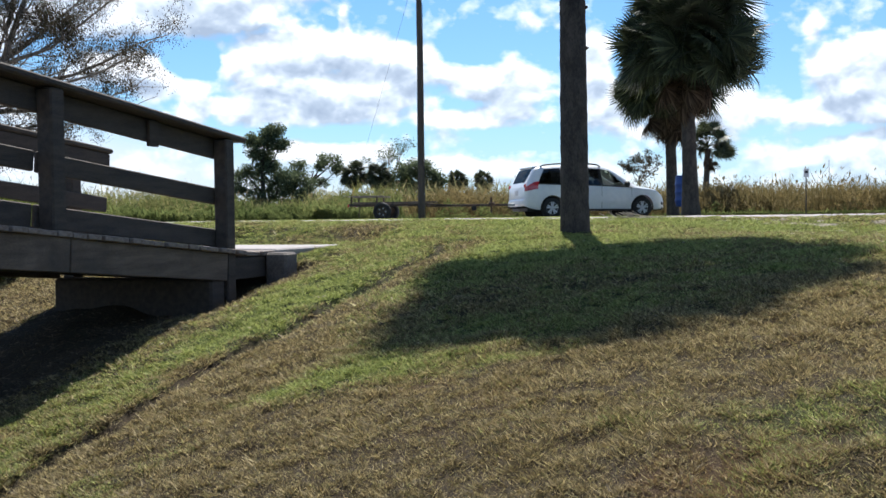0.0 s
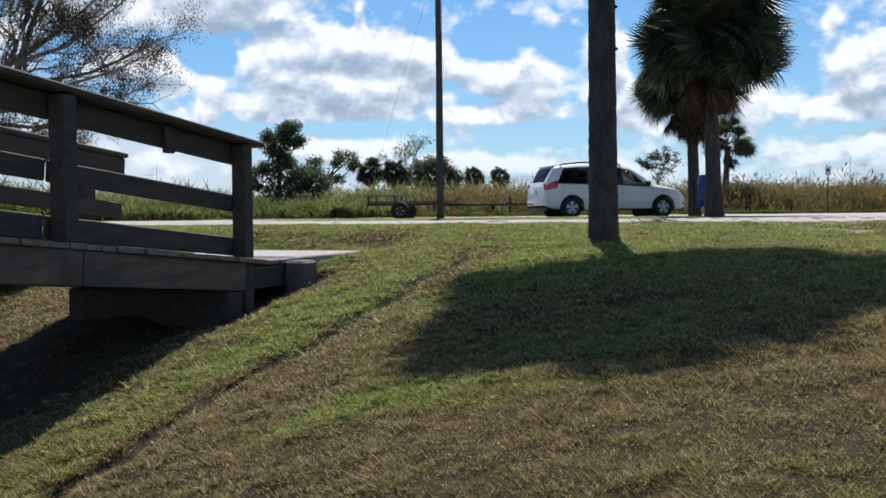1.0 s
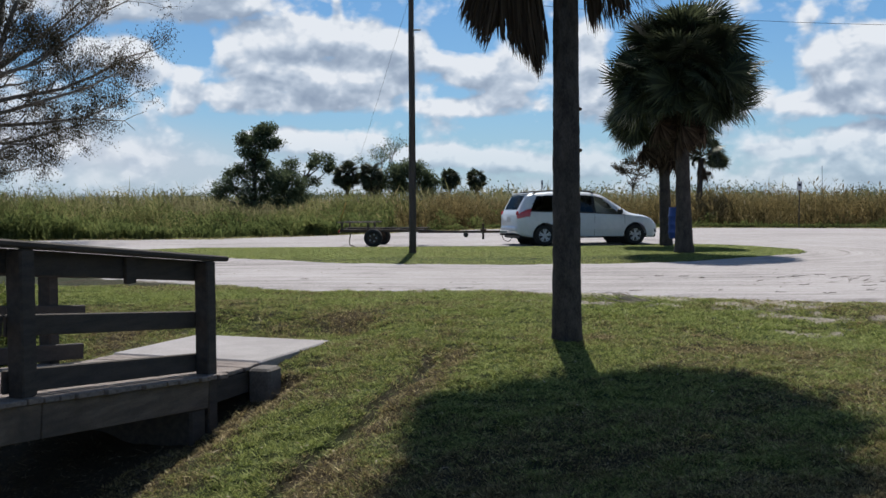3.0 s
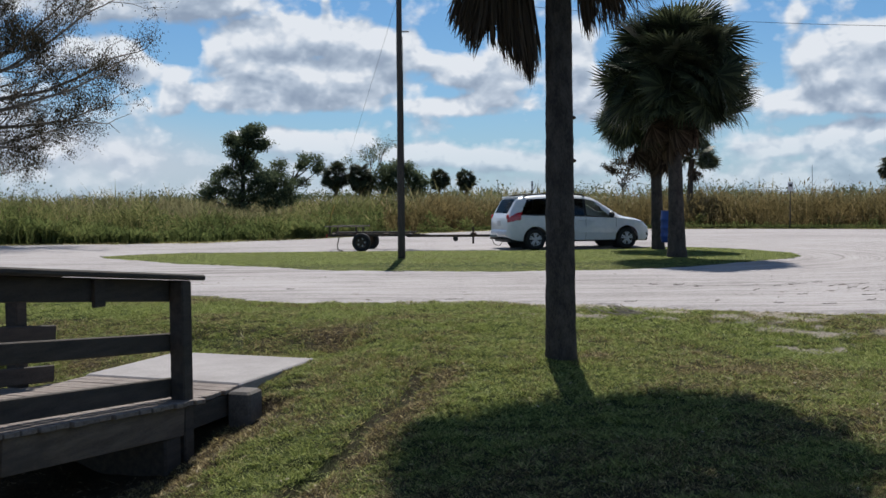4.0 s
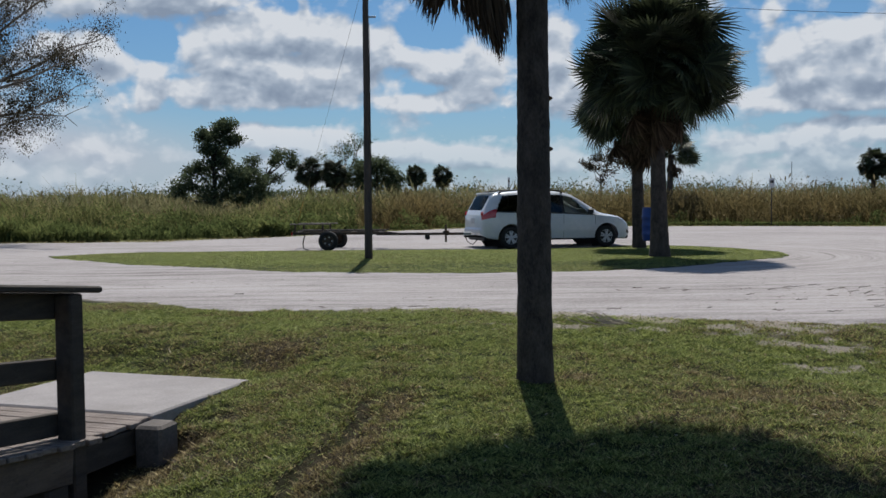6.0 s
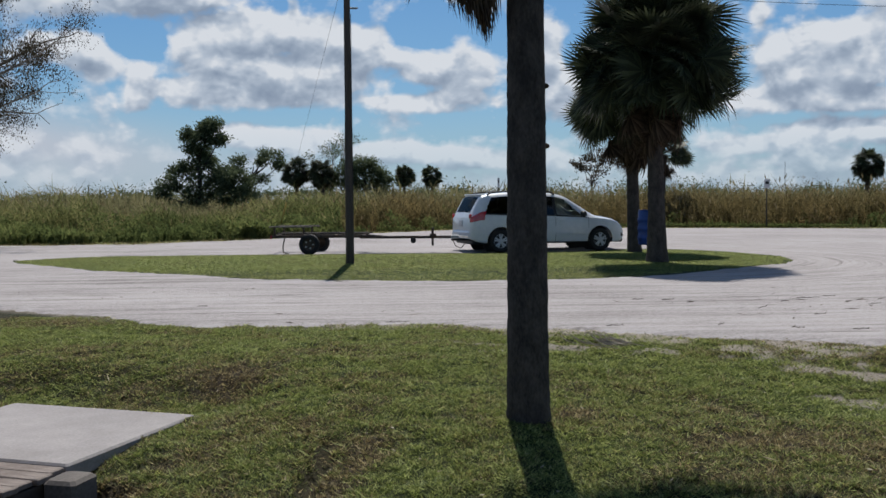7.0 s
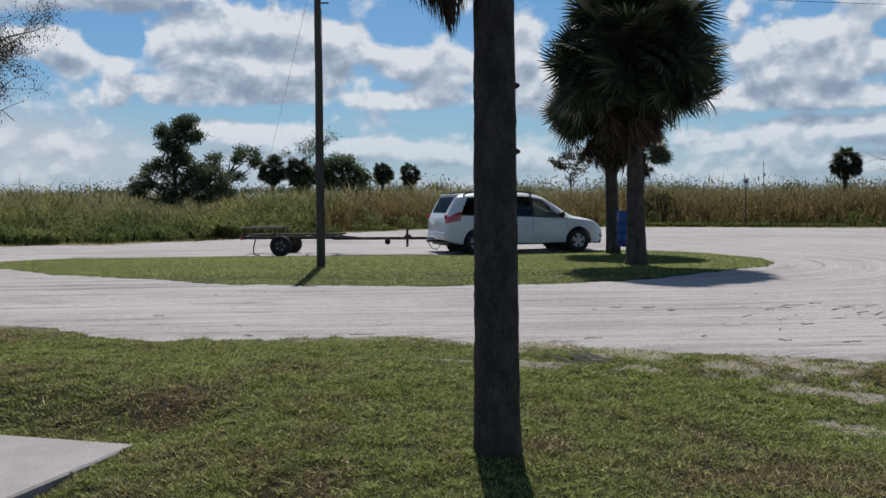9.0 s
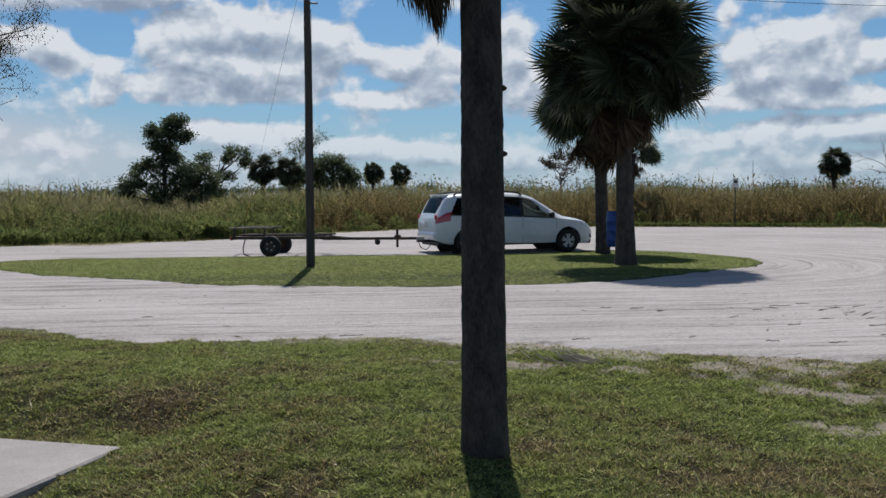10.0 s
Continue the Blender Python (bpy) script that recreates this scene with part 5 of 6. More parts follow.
clump_tree((-1.6, 92, 0), "broad evergreen tree in a marsh thicket", [(0.0, 5.2, 1.1, 0.5), (-0.9, 4.5, 1.0, 0.6), (1.0, 4.3, 0.9, 0.6), (1.8, 3.6, 0.7, 0.5), (0.0, 3.6, 1.3, 0.7), (-1.0, 3.0, 0.8, 0.5), (1.5, 2.8, 0.6, 0.4)], DARK_BARK, OAK_LEAF, 0.18, 43, 22, 55, 0.12)
tree("tree", (-5.0, 95, 0), "half-bare grey tree in a marsh thicket", 44, 4.3, 0.14, 1.8, 3, 0.6, 0.06, BARK, OAK_LEAF, 8, 0.09, 0.25, group="marsh trees")
tree("tree", (19.1, 90, 0), "small sparse tree with a flat crown in the marsh", 45, 3.7, 0.10, 1.25, 3, 0.9, 0.0, DARK_BARK, TREE_LEAF, 14, 0.11, 0.18, group="marsh trees", thin=0.6)
tree("tree", (43.5, 76, 0), "leafless grey tree in the marsh", 46, 2.4, 0.13, 2.0, 4, 0.7, 0.02, BARK, TREE_LEAF, 0, 0.1, 0.2)


def far_palm(x, y, h, size, live, dead, seed, label):
    palm((x, y, 0), h, (0.2, 0.17), (0, 0), size, live, dead, seed, label, "marsh palms", rings=False, low=-0.8)


far_palm(2.56, 115, 4.45, 0.94, 90, 20, 51, "small round-headed palm above the reeds")
far_palm(5.78, 115, 4.35, 0.95, 90, 30, 52, "small round-headed palm with a brown skirt")
far_palm(-7.7, 92, 4.2, 1.0, 90, 22, 53, "dark palm at the edge of a marsh thicket")
far_palm(-5.3, 91, 4.1, 0.98, 80, 30, 54, "palm with a thick brown skirt in a thicket")
far_palm(37.06, 75, 4.0, 0.92, 90, 12, 55, "dark round palm standing alone in the marsh")


def shrub(x, y, r, h, seed, label, leaf, n, size):
    rng = np.random.default_rng(seed)
    z0 = float(height(x, y))
    wood, tips = Shape(), []
    for k in range(7):
        a = rng.uniform(0, 2 * math.pi)
        limb(wood, tips, rng, Vector((0.05 * math.cos(a), 0.05 * math.sin(a), -0.03)), Vector((math.cos(a) * 0.7 * r / h, math.sin(a) * 0.7 * r / h, 1)).normalized(), h * 0.55, 0.012, 2, 0.7, 0.03)
    ob = root("shrub", pose(x, y, z0), label, "shrub")
    part("stems", wood, DARK_BARK, ob)
    part("foliage", tri_mesh("foliage", leaf_cloud(tips, rng, n, size, r * 0.16), leaf, 4), leaf, ob)


shrub(-5.6, 11.6, 0.55, 0.75, 61, "pale green leafy shrub beside the footbridge", SHRUB_LEAF, 22, 0.032)
shrub(-5.35, 11.0, 0.75, 0.5, 62, "low dark green shrub beside the footbridge", WEED, 60, 0.04)

# low woods along the horizon
def horizon_scrub():
    rng = np.random.default_rng(71)
    n = 260
    cx = rng.uniform(-190, 260, n)
    cy = rng.uniform(170, 330, n)
    r = rng.uniform(1.3, 3.4, n) * (1 + 0.4 * ripple(cx, cy, 0.02, 1.0))
    per = 210
    c = np.repeat(np.stack([cx, cy, 3.9 + 0 * cx], -1), per, 0) + rng.normal(0, 1, (n * per, 3)) * np.repeat(np.stack([r * 1.8, r, r * 0.62], -1), per, 0) * 0.6
    a = rng.normal(0, 1, (n * per, 3))
    a /= np.linalg.norm(a, axis=1)[:, None]
    b = np.cross(a, rng.normal(0, 1, (n * per, 3)))
    b /= np.linalg.norm(b, axis=1)[:, None]
    s = rng.uniform(0.13, 0.32, n * per)[:, None]
    c[:, 2] = np.maximum(c[:, 2], 0.1)
    tagged(new("distant_scrub", tri_mesh("distant_scrub", np.stack([c - a * s, c + b * s * 0.6, c + a * s, c - b * s * 0.6], 1), SCRUB, 4)), "hazy low scrub along the flat horizon", "scrub", kind="stuff")


horizon_scrub()


# ---- footbridge, its apron and the loose block ----
BR_TURN = math.degrees(math.atan2(BR_U[1], BR_U[0]))
BRIDGE = pose(BR_AT[0], BR_AT[1], 0, 0, 0, BR_TURN)      # local x runs out along the bridge, +y to the lawn side
WIDE = 1.65


def deck_z(s):
    return -0.255 + 0.092 * max(0.0, s - 2.0)


def board(s0, s1, y0, y1, low, high, cut=0.008):
    long_ = math.hypot(s1 - s0, deck_z(s1) - deck_z(s0))
    tilt = math.atan2(deck_z(s1) - deck_z(s0), s1 - s0)
    m = Matrix.Translation((s0, 0, deck_z(s0))) @ Matrix.Rotation(-tilt, 4, "Y")
    return Shape().box(0, long_, y0, y1, low, high, m, cut)


def footbridge():
    rng = random.Random(4)
    ob = root("footbridge", BRIDGE, "weathered dark timber footbridge with railings over a ditch", "footbridge")
    end = 8.6
    for y0 in (0.075, -WIDE - 0.125):
        for a, b in ((2.482, 4.45), (4.46, end)):
            part("stringer", board(a, b, y0, y0 + 0.05, -0.285, -0.043, 0.006), BEAM_WOOD, ob, "brown side beam under the deck")
    part("stringer", board(2.1, end, -0.85, -0.80, -0.27, -0.045, 0.006), OLD_WOOD, ob)
    part("abutment", Shape().box(2.52, 2.74, -WIDE + 0.05, 0.11, -1.25, -0.475, None, 0.02), OLD_WOOD, ob, "dark timber bearer under the bridge foot")
    part("abutment", Shape().box(end - 0.45, end - 0.2, -WIDE - 0.05, 0.07, -1.7, deck_z(end - 0.4) - 0.285, None, 0.02), OLD_WOOD, ob, "dark timber bearer under the bridge foot")
    part("stringer", Shape().box(1.52, 2.335, 0.0, 0.05, -0.50, -0.305, None, 0.006), OLD_WOOD, ob, "short dark beam at the bridge foot")
    # deck planks
    s = 1.515
    while s < end - 0.1:
        w = 0.138
        q = part("plank", Shape().box(0, w, -WIDE - (0.09 if s > 2.3 else 0.0) - rng.uniform(0, 0.02), (0.165 if s > 2.25 else 0.05) + rng.uniform(-0.015, 0.03), -0.04, rng.uniform(-0.004, 0.002), None, 0.006), PLANK_WOOD, ob)
        tilt = math.atan2(deck_z(s + w) - deck_z(s), w)
        q.matrix_basis = Matrix.Translation((s, 0, deck_z(s))) @ Matrix.Rotation(-tilt + rng.uniform(-0.006, 0.006), 4, "Y") @ Matrix.Rotation(rng.uniform(-0.004, 0.004), 4, "Z")
        s += w + 0.010
    # railings: posts, boards and a flat cap on both sides
    for out, sgn in ((-0.02, 1), (-WIDE - 0.02, -1)):
        first = 2.41 if sgn > 0 else 2.32
        posts = [first, first + 2.14, first + 4.28, end - 0.2]
        for k, p in enumerate(posts):
            y0, y1 = (out, out + 0.135 * sgn)
            low = min(float(height(*(BR_AT + BR_U * p + BR_W * (out + 0.07 * sgn)))), deck_z(p) - 0.3) - 0.25 if k == 0 else deck_z(p) + 0.002
            part("post", Shape().box(p - 0.0675, p + 0.0675, min(y0, y1), max(y0, y1), low, deck_z(p) + 0.985, None, 0.012), OLD_WOOD, ob, "square dark timber post")
        # boards on the inner faces of the posts
        b0, b1 = (out - 0.04, out - 0.002) if sgn > 0 else (out + 0.002, out + 0.04)
        spans = [(first - 0.07, posts[1] + 0.10), (posts[1] + 0.11, end)] if sgn > 0 else [(first - 0.36, posts[1]), (posts[1] + 0.01, end)]
        for low, high, back in ((0.81, 0.985, 0.0), (0.40, 0.548, 0.0), (0.02, 0.18, 0.0)):
            for a, b in spans:
                part("rail", board(a + (0.0 if high > 0.9 else 0.02), b, b0, b1, low + rng.uniform(-0.006, 0.006), high), OLD_WOOD, ob, "dark horizontal railing board")
        mid = out + 0.045 * sgn
        for a, b in ((first - (0.16 if sgn > 0 else 0.38), posts[1] + 0.9), (posts[1] + 0.905, end + 0.1)):
            part("cap_rail", board(a, b, mid - 0.11, mid + 0.11, 0.989, 1.037, 0.012), OLD_WOOD, ob, "flat worn cap board")
        if sgn > 0:
            for p in (first + 0.95, posts[1] - 0.09):
                part("cleat", Shape().box(p - 0.06, p + 0.06, out, out + 0.036, deck_z(p) + 0.775, deck_z(p) + 0.985, None, 0.005), OLD_WOOD, ob)


footbridge()

apron = root("concrete_apron", BRIDGE, "pale worn concrete apron at the foot of the bridge", "concrete slab", kind="structure")
part("slab", Shape().box(-0.02, 1.50, -WIDE - 0.03, 0.05, -0.36, -0.243, None, 0.015), CONCRETE, apron)

block = root("concrete_block", BRIDGE @ pose(1.62, 0.16, 0, 0, 0, 4), "rough concrete block beside the bridge apron", "concrete block")
part("block_body", Shape().box(-0.12, 0.14, -0.10, 0.125, -0.72, -0.272, None, 0.022), BLOCK, block)


# ---- pole, wires, signs ----
def utility_pole():
    ob = root("utility_pole", pose(-0.61, 25.0, 0.02), "slim dark wooden utility pole on the grass island", "utility pole")
    pts = [(0, 0, -0.2 + 7.1 * i / 14) for i in range(15)]
    part("pole_shaft", Shape().tube([(0.004 * math.sin(i), 0.0, p[2]) for i, p in enumerate(pts)], [0.098 - 0.0022 * i for i in range(15)], 14), POLE_WOOD, ob, smooth=True)
    part("bracket", Shape().box(0.05, 0.24, -0.02, 0.02, 5.72, 5.76, None, 0.005), GALV, ob, "small steel bracket")
    part("ground_wire", Shape().tube([(0.09, -0.03, 0.1), (0.085, -0.03, 3.0), (0.08, -0.03, 5.6)], [0.007] * 3, 5), WIRE, ob, "thin wire down the shaft")


utility_pole()


def cable(name, a, b, sag, r, label, material=None):
    a, b = Vector(a), Vector(b)
    pts = [tuple(a.lerp(b, i / 24) - Vector((0, 0, sag * 4 * (i / 24) * (1 - i / 24)))) for i in range(25)]
    ob = new(name, Shape().tube(pts, [r] * 25, 5).mesh(name, material or WIRE))
    return tagged(ob, label, "cable")


cable("guy_wire", (-0.63, 25.05, 6.65), (-4.6, 47.0, 0.0), 0.0, 0.0036, "thin steel guy wire from the pole to the ground")
guard = new("guy_guard", Shape().tube([(-4.6, 47.0, 0.0), tuple(Vector((-4.6, 47.0, 0)).lerp(Vector((-0.63, 25.05, 6.65)), 0.22))], [0.025, 0.025], 7).mesh("guy_guard", surface("yellow_sleeve", (0.30, 0.22, 0.05), (0.42, 0.31, 0.08), 5, 0.6)))
tagged(guard, "faded yellow plastic sleeve over the guy wire", "wire guard")
cable("power_line", (-0.55, 25.0, 6.72), (28.6, 25.0, 6.72), 0.88, 0.006, "black overhead cable across the sky")


def sign(x, y, h, w, tall, turn, label):
    ob = root("sign_post", pose(x, y, float(height(x, y)), 0, 0, turn), label, "sign")
    part("post", Shape().box(-0.025, 0.025, -0.02, 0.02, -0.2, h, None, 0.006), BLACK_TRIM, ob, "thin dark post")
    part("panel", Shape().box(-w / 2, w / 2, -0.028, -0.0225, h - tall, h, None, 0.002), SIGN_BACK, ob, "small pale sign panel")
    part("mark", Shape().box(-w * 0.3, w * 0.3, -0.033, -0.0325 + 0.003, h - tall * 0.55, h - tall * 0.25), BLACK_TRIM, ob, "faded dark print")


sign(19.75, 51.6, 2.50, 0.30, 0.46, 5, "small pale sign on a dark post before the reeds")
sign(6.4, 55.6, 2.75, 0.28, 0.50, 60, "narrow sign on a post behind the parked van")
pole2 = new("marker_pole", Shape().tube([(0, 0, -0.2), (0.03, 0, 2.2), (0.0, 0, 4.3)], [0.03, 0.026, 0.02], 6).mesh("marker_pole", GALV))
pole2.location = (30.6, 75, 0)
tagged(pole2, "thin grey pole standing in the marsh", "pole")


# ---- blue barrel between the palms ----
def barrel():
    ob = root("barrel", pose(6.91, 27.4, 0.30), "blue plastic barrel raised on a short post between the palms", "barrel")
    rows = [(0.0, 0.0), (0.24, 0.0), (0.262, 0.02), (0.268, 0.06)]
    for k in range(3):
        z = 0.18 + 0.23 * k
        rows += [(0.275, z - 0.05), (0.290, z - 0.02), (0.290, z + 0.02), (0.276, z + 0.05)]
    rows += [(0.27, 0.83), (0.262, 0.86), (0.250, 0.87), (0.243, 0.85), (0.24, 0.30), (0.0, 0.28)]
    part("barrel_body", Shape().turned(rows, 28), BLUE, ob, smooth=True)
    part("rim", Shape().turned([(0.25, 0.865), (0.272, 0.865), (0.275, 0.880), (0.262, 0.890), (0.25, 0.880)], 28), BLUE, ob)
    part("stand_post", Shape().box(0.0, 0.10, -0.05, 0.05, -0.5, 0.0, None, 0.008), OLD_WOOD, ob, "short square wooden post")


barrel()


# ---- white minivan ----
def curve(table):
    xs, ys = [p[0] for p in table], [p[1] for p in table]

    def f(x):
        x = max(xs[0], min(xs[-1], x))
        i = max(0, min(len(xs) - 2, int(np.searchsorted(xs, x, "right")) - 1))
        t = (x - xs[i]) / (xs[i + 1] - xs[i])
        m = []
        for k in (i, i + 1):
            a, b = max(0, k - 1), min(len(xs) - 1, k + 1)
            m.append((ys[b] - ys[a]) / (xs[b] - xs[a]))
        h = xs[i + 1] - xs[i]
        return (2 * t ** 3 - 3 * t ** 2 + 1) * ys[i] + (t ** 3 - 2 * t ** 2 + t) * h * m[0] + (-2 * t ** 3 + 3 * t ** 2) * ys[i + 1] + (t ** 3 - t ** 2) * h * m[1]
    return f


V_TOP = curve([(0, 0.98), (0.07, 1.10), (0.25, 1.36), (0.42, 1.575), (0.60, 1.635), (1.2, 1.69), (2.0, 1.70), (2.6, 1.675), (3.0, 1.58), (3.4, 1.35), (3.75, 1.13), (3.98, 1.03), (4.3, 0.975), (4.65, 0.89), (4.88, 0.78), (5.0, 0.66), (5.06, 0.56)])
V_WIDE = curve([(0, 0.80), (0.04, 0.87), (0.14, 0.93), (0.4, 0.965), (1.0, 0.98), (3.4, 0.98), (4.2, 0.955), (4.6, 0.90), (4.85, 0.79), (5.0, 0.64), (5.06, 0.52)])
V_BELT = curve([(0, 0.95), (0.4, 1.06), (1.0, 1.055), (2.0, 1.03), (3.0, 0.99), (3.6, 0.96), (4.0, 0.93), (4.6, 0.82), (5.06, 0.50)])
V_SILL = curve([(0, 0.40), (0.25, 0.32), (0.8, 0.27), (4.3, 0.25), (4.9, 0.27), (5.06, 0.33)])
ROWS_V = [(0.0, 0.93), (0.05, 0.965), (0.35, 0.995), (0.6, 1.0), (0.85, 0.995), (1.0, 0.985), (1.06, 0.970), (1.25, 0.935), (1.45, 0.895), (1.65, 0.850), (1.82, 0.805), (1.92, 0.755), (1.97, 0.66), (1.99, 0.45), (2.0, 0.22), (2.0, 0.0)]


def van_point(x, k, side, off=0.0):
    j = min(int(k), len(ROWS_V) - 2)
    v, yf = (a + (b - a) * (k - j) for a, b in zip(ROWS_V[j], ROWS_V[j + 1]))
    top, sill = V_TOP(x), V_SILL(x)
    belt = min(V_BELT(x), top - 0.03)
    z = sill + (belt - sill) * v if v <= 1 else belt + (top - belt) * (v - 1)
    w = V_WIDE(x)
    hood = max(0.0, min(1.0, (x - 3.7) / 0.5))
    if v > 1:
        yf = yf + (max(0, 1 - (v - 1) ** 3) - yf) * 0.35 * hood if k < 15 else 0.0
    return Vector((x, side * (w * yf + off), z + (off if v > 1.9 else 0)))


def van_patch(x0, x1, k0, k1, side, off, steps=8, skew=0.0, back=0.0):
    """A piece of the van's skin, lifted by off; skew slants its front edge at the top."""
    s = Shape()
    pts, n = [], steps + 1
    rows = max(1, round(k1 - k0))
    for r in range(rows + 1):
        f = r / rows
        for i in range(n):
            lo = x0 + back * f
            pts.append(tuple(van_point(lo + (x1 - skew * f - lo) * i / steps, k0 + (k1 - k0) * f, side, off)))
    faces = [(r * n + i, r * n + i + 1, (r + 1) * n + i + 1, (r + 1) * n + i) for r in range(rows) for i in range(steps)]
    s.add(pts, faces)
    return s


HUBS, ARCH = (1.01, 4.04), 0.395


def minivan():
    a = 13.0
    ob = root("minivan", pose(3.2, 30.775, 0.0, 0, 0, a) @ pose(-HUBS[0], 0, 0), "white minivan parked on the sand with a trailer hitched", "car")
    xs = sorted(set([round(0.03 * i, 4) for i in range(169)] + [0.015, 5.045, 5.06]))
    xs = [x for x in xs if x <= 5.06]
    window = {"quarter_window": (0.56, 1.52, 0.0), "sliding_door_window": (1.60, 2.58, 0.0), "front_door_window": (2.68, 3.62, 0.62)}

    ks = [0, 0.5, 1, 1.2, 1.4, 1.6, 1.8, 2, 2.25, 2.5, 2.75, 3, 3.25, 3.5, 3.75, 4, 4.5, 5] + list(range(6, 16))

    def holed(xm, k):
        if 6 <= k <= 9:
            f = (k - 6) / 3.0
            for name, (x0, x1, skew) in window.items():
                back = 0.22 * f if name == "quarter_window" else 0.0
                if x0 + back < xm < x1 - skew * f - (0.0 if not skew else 0.03):
                    return True
        if k >= 12 and (0.10 < xm < 0.40 or 2.86 < xm < 3.72):
            return True
        return False

    body = Shape()
    nk = len(ks)
    for side in (-1, 1):
        pts = [van_point(x, k, side) for x in xs for k in ks]
        for p in pts:                       # draw the lip of each wheel arch to a circle
            for h in HUBS:
                d = math.hypot(p.x - h, p.z - 0.33)
                if abs(d - ARCH) < 0.032:
                    p.x, p.z = h + (p.x - h) * ARCH / d, 0.33 + (p.z - 0.33) * ARCH / d
        faces = []
        for i in range(len(xs) - 1):
            for k in range(nk - 1):
                q = [i * nk + k, (i + 1) * nk + k, (i + 1) * nk + k + 1, i * nk + k + 1]
                mid = sum((pts[j] for j in q), Vector()) / 4
                if holed(mid.x, ks[k]):
                    continue
                if ks[k] < 6 and any(math.hypot(mid.x - h, mid.z - 0.33) < ARCH - 0.004 for h in HUBS):
                    continue
                faces.append(q if side < 0 else q[::-1])
        body.add([tuple(p) for p in pts], faces)
    n = len(xs) * nk
    body.f.append(tuple(list(range(0, nk)) + [n + k for k in range(nk - 2, -1, -1)]))
    body.f.append(tuple([n - nk + k for k in range(nk - 1, -1, -1)] + [2 * n - nk + k for k in range(nk - 1)]))
    part("body", body, PAINT, ob, "white painted body", True)
    under = Shape().box(0.12, 4.9, -0.78, 0.78, 0.24, 0.36, None, 0.03)
    part("underbody", under, BLACK_TRIM, ob, "dark underside")
    part("cabin_floor", Shape().box(0.3, 3.9, -0.80, 0.80, 0.46, 0.52, None, 0.02), SEAT, ob)
    part("dashboard", Shape().box(3.45, 3.9, -0.82, 0.82, 0.6, 0.99, None, 0.06), BLACK_TRIM, ob, "dark dashboard")
    for x0 in (1.15, 2.0, 2.85):
        for y0 in (-0.42, 0.42):
            s = Shape().box(x0, x0 + 0.46, y0 - 0.25, y0 + 0.25, 0.52, 0.80, None, 0.05)
            lean = Matrix.Translation((x0, y0, 0.76)) @ Matrix.Rotation(-0.22, 4, "Y")
            s.box(-0.09, 0.06, -0.24, 0.24, 0.0, 0.50, lean, 0.04)
            s.box(-0.07, 0.03, -0.13, 0.13, 0.53, 0.70, lean, 0.04)
            part("seat", s, SEAT, ob, "grey cloth seat")
    for name, (x0, x1, skew) in window.items():
        for side in (-1, 1):
            part(name, van_patch(x0 - 0.02, x1 + 0.03, 6, 10, side, 0.004, 10, skew, 0.24 if name == "quarter_window" else 0.0), CLEAR if skew else TINTED, ob, "lightly tinted glass" if skew else "dark tinted glass", True)
            part("window_seal", van_patch(x0 - 0.04, x1 + 0.05, 5, 6, side, 0.006, 8), BLACK_TRIM, ob)
    for x in (1.525, 2.60):
        for side in (-1, 1):
            part("pillar", van_patch(x, x + 0.075, 6, 10, side, 0.005, 2), BLACK_TRIM, ob, "black window pillar")
    # A-pillars that slant with the windscreen
    for side in (-1, 1):
        s = Shape()
        for t in range(9):
            f = t / 8
            k = 6 + f * 4
            kk = int(min(9, k))
            u = k - kk
            for dx in (-0.03, 0.075):
                x = 3.62 - 0.62 * f + dx
                p = van_point(x, kk, side, 0.008).lerp(van_point(x, kk + 1, side, 0.008), u)
                s.v.append(tuple(p))
        s.f = [(2 * t, 2 * t + 1, 2 * t + 3, 2 * t + 2) for t in range(8)]
        part("a_pillar", s, PAINT, ob)
    for x0, x1, name, mat in ((0.10, 0.41, "rear_window", REAR_GLASS), (2.84, 3.74, "windscreen", CLEAR)):
        s = Shape()
        n2 = 9
        for k in range(12, 16):
            for i in range(n2):
                s.v.append(tuple(van_point(x0 + (x1 - x0) * i / 8, k, -1, 0.003)))
        for k in range(14, 11, -1):
            for i in range(n2):
                s.v.append(tuple(van_point(x0 + (x1 - x0) * i / 8, k, 1, 0.003)))
        s.f = [(r * n2 + i, r * n2 + i + 1, (r + 1) * n2 + i + 1, (r + 1) * n2 + i) for r in range(6) for i in range(8)]
        part(name, s, mat, ob, "curved glass", True)
    for side in (-1, 1):
        lamp = van_patch(0.0, 0.50, 3.7, 6.3, side, 0.012, 10, -0.08)
        lamp.v = [(x, y, z + 0.03) for x, y, z in lamp.v]
        lamp.box(-0.010, 0.08, side * 0.775 - 0.055, side * 0.775 + 0.055, 0.95, 1.09, None, 0.025)
        part("tail_lamp", lamp, RED_LENS, ob, "large red wrap-round lamp")
        part("headlamp", van_patch(4.52, 4.94, 5, 8, side, 0.006, 8, 0.05), CLEAR_LENS, ob, "clear swept-back lamp", True)
        part("bumper_vent", van_patch(4.80, 5.03, 2, 3, side, 0.005, 4), BLACK_TRIM, ob)
        part("body_moulding", van_patch(1.55, 3.68, 2, 3, side, 0.012, 12), PAINT, ob, "raised white side moulding", True)
        part("sill_trim", van_patch(1.52, 3.70, 0, 1, side, 0.006, 12), BLACK_TRIM, ob)
        for x in (2.64, 1.56, 3.66):
            part("door_gap", van_patch(x, x + 0.010, 1, 5, side, 0.003, 1), BLACK_TRIM, ob)
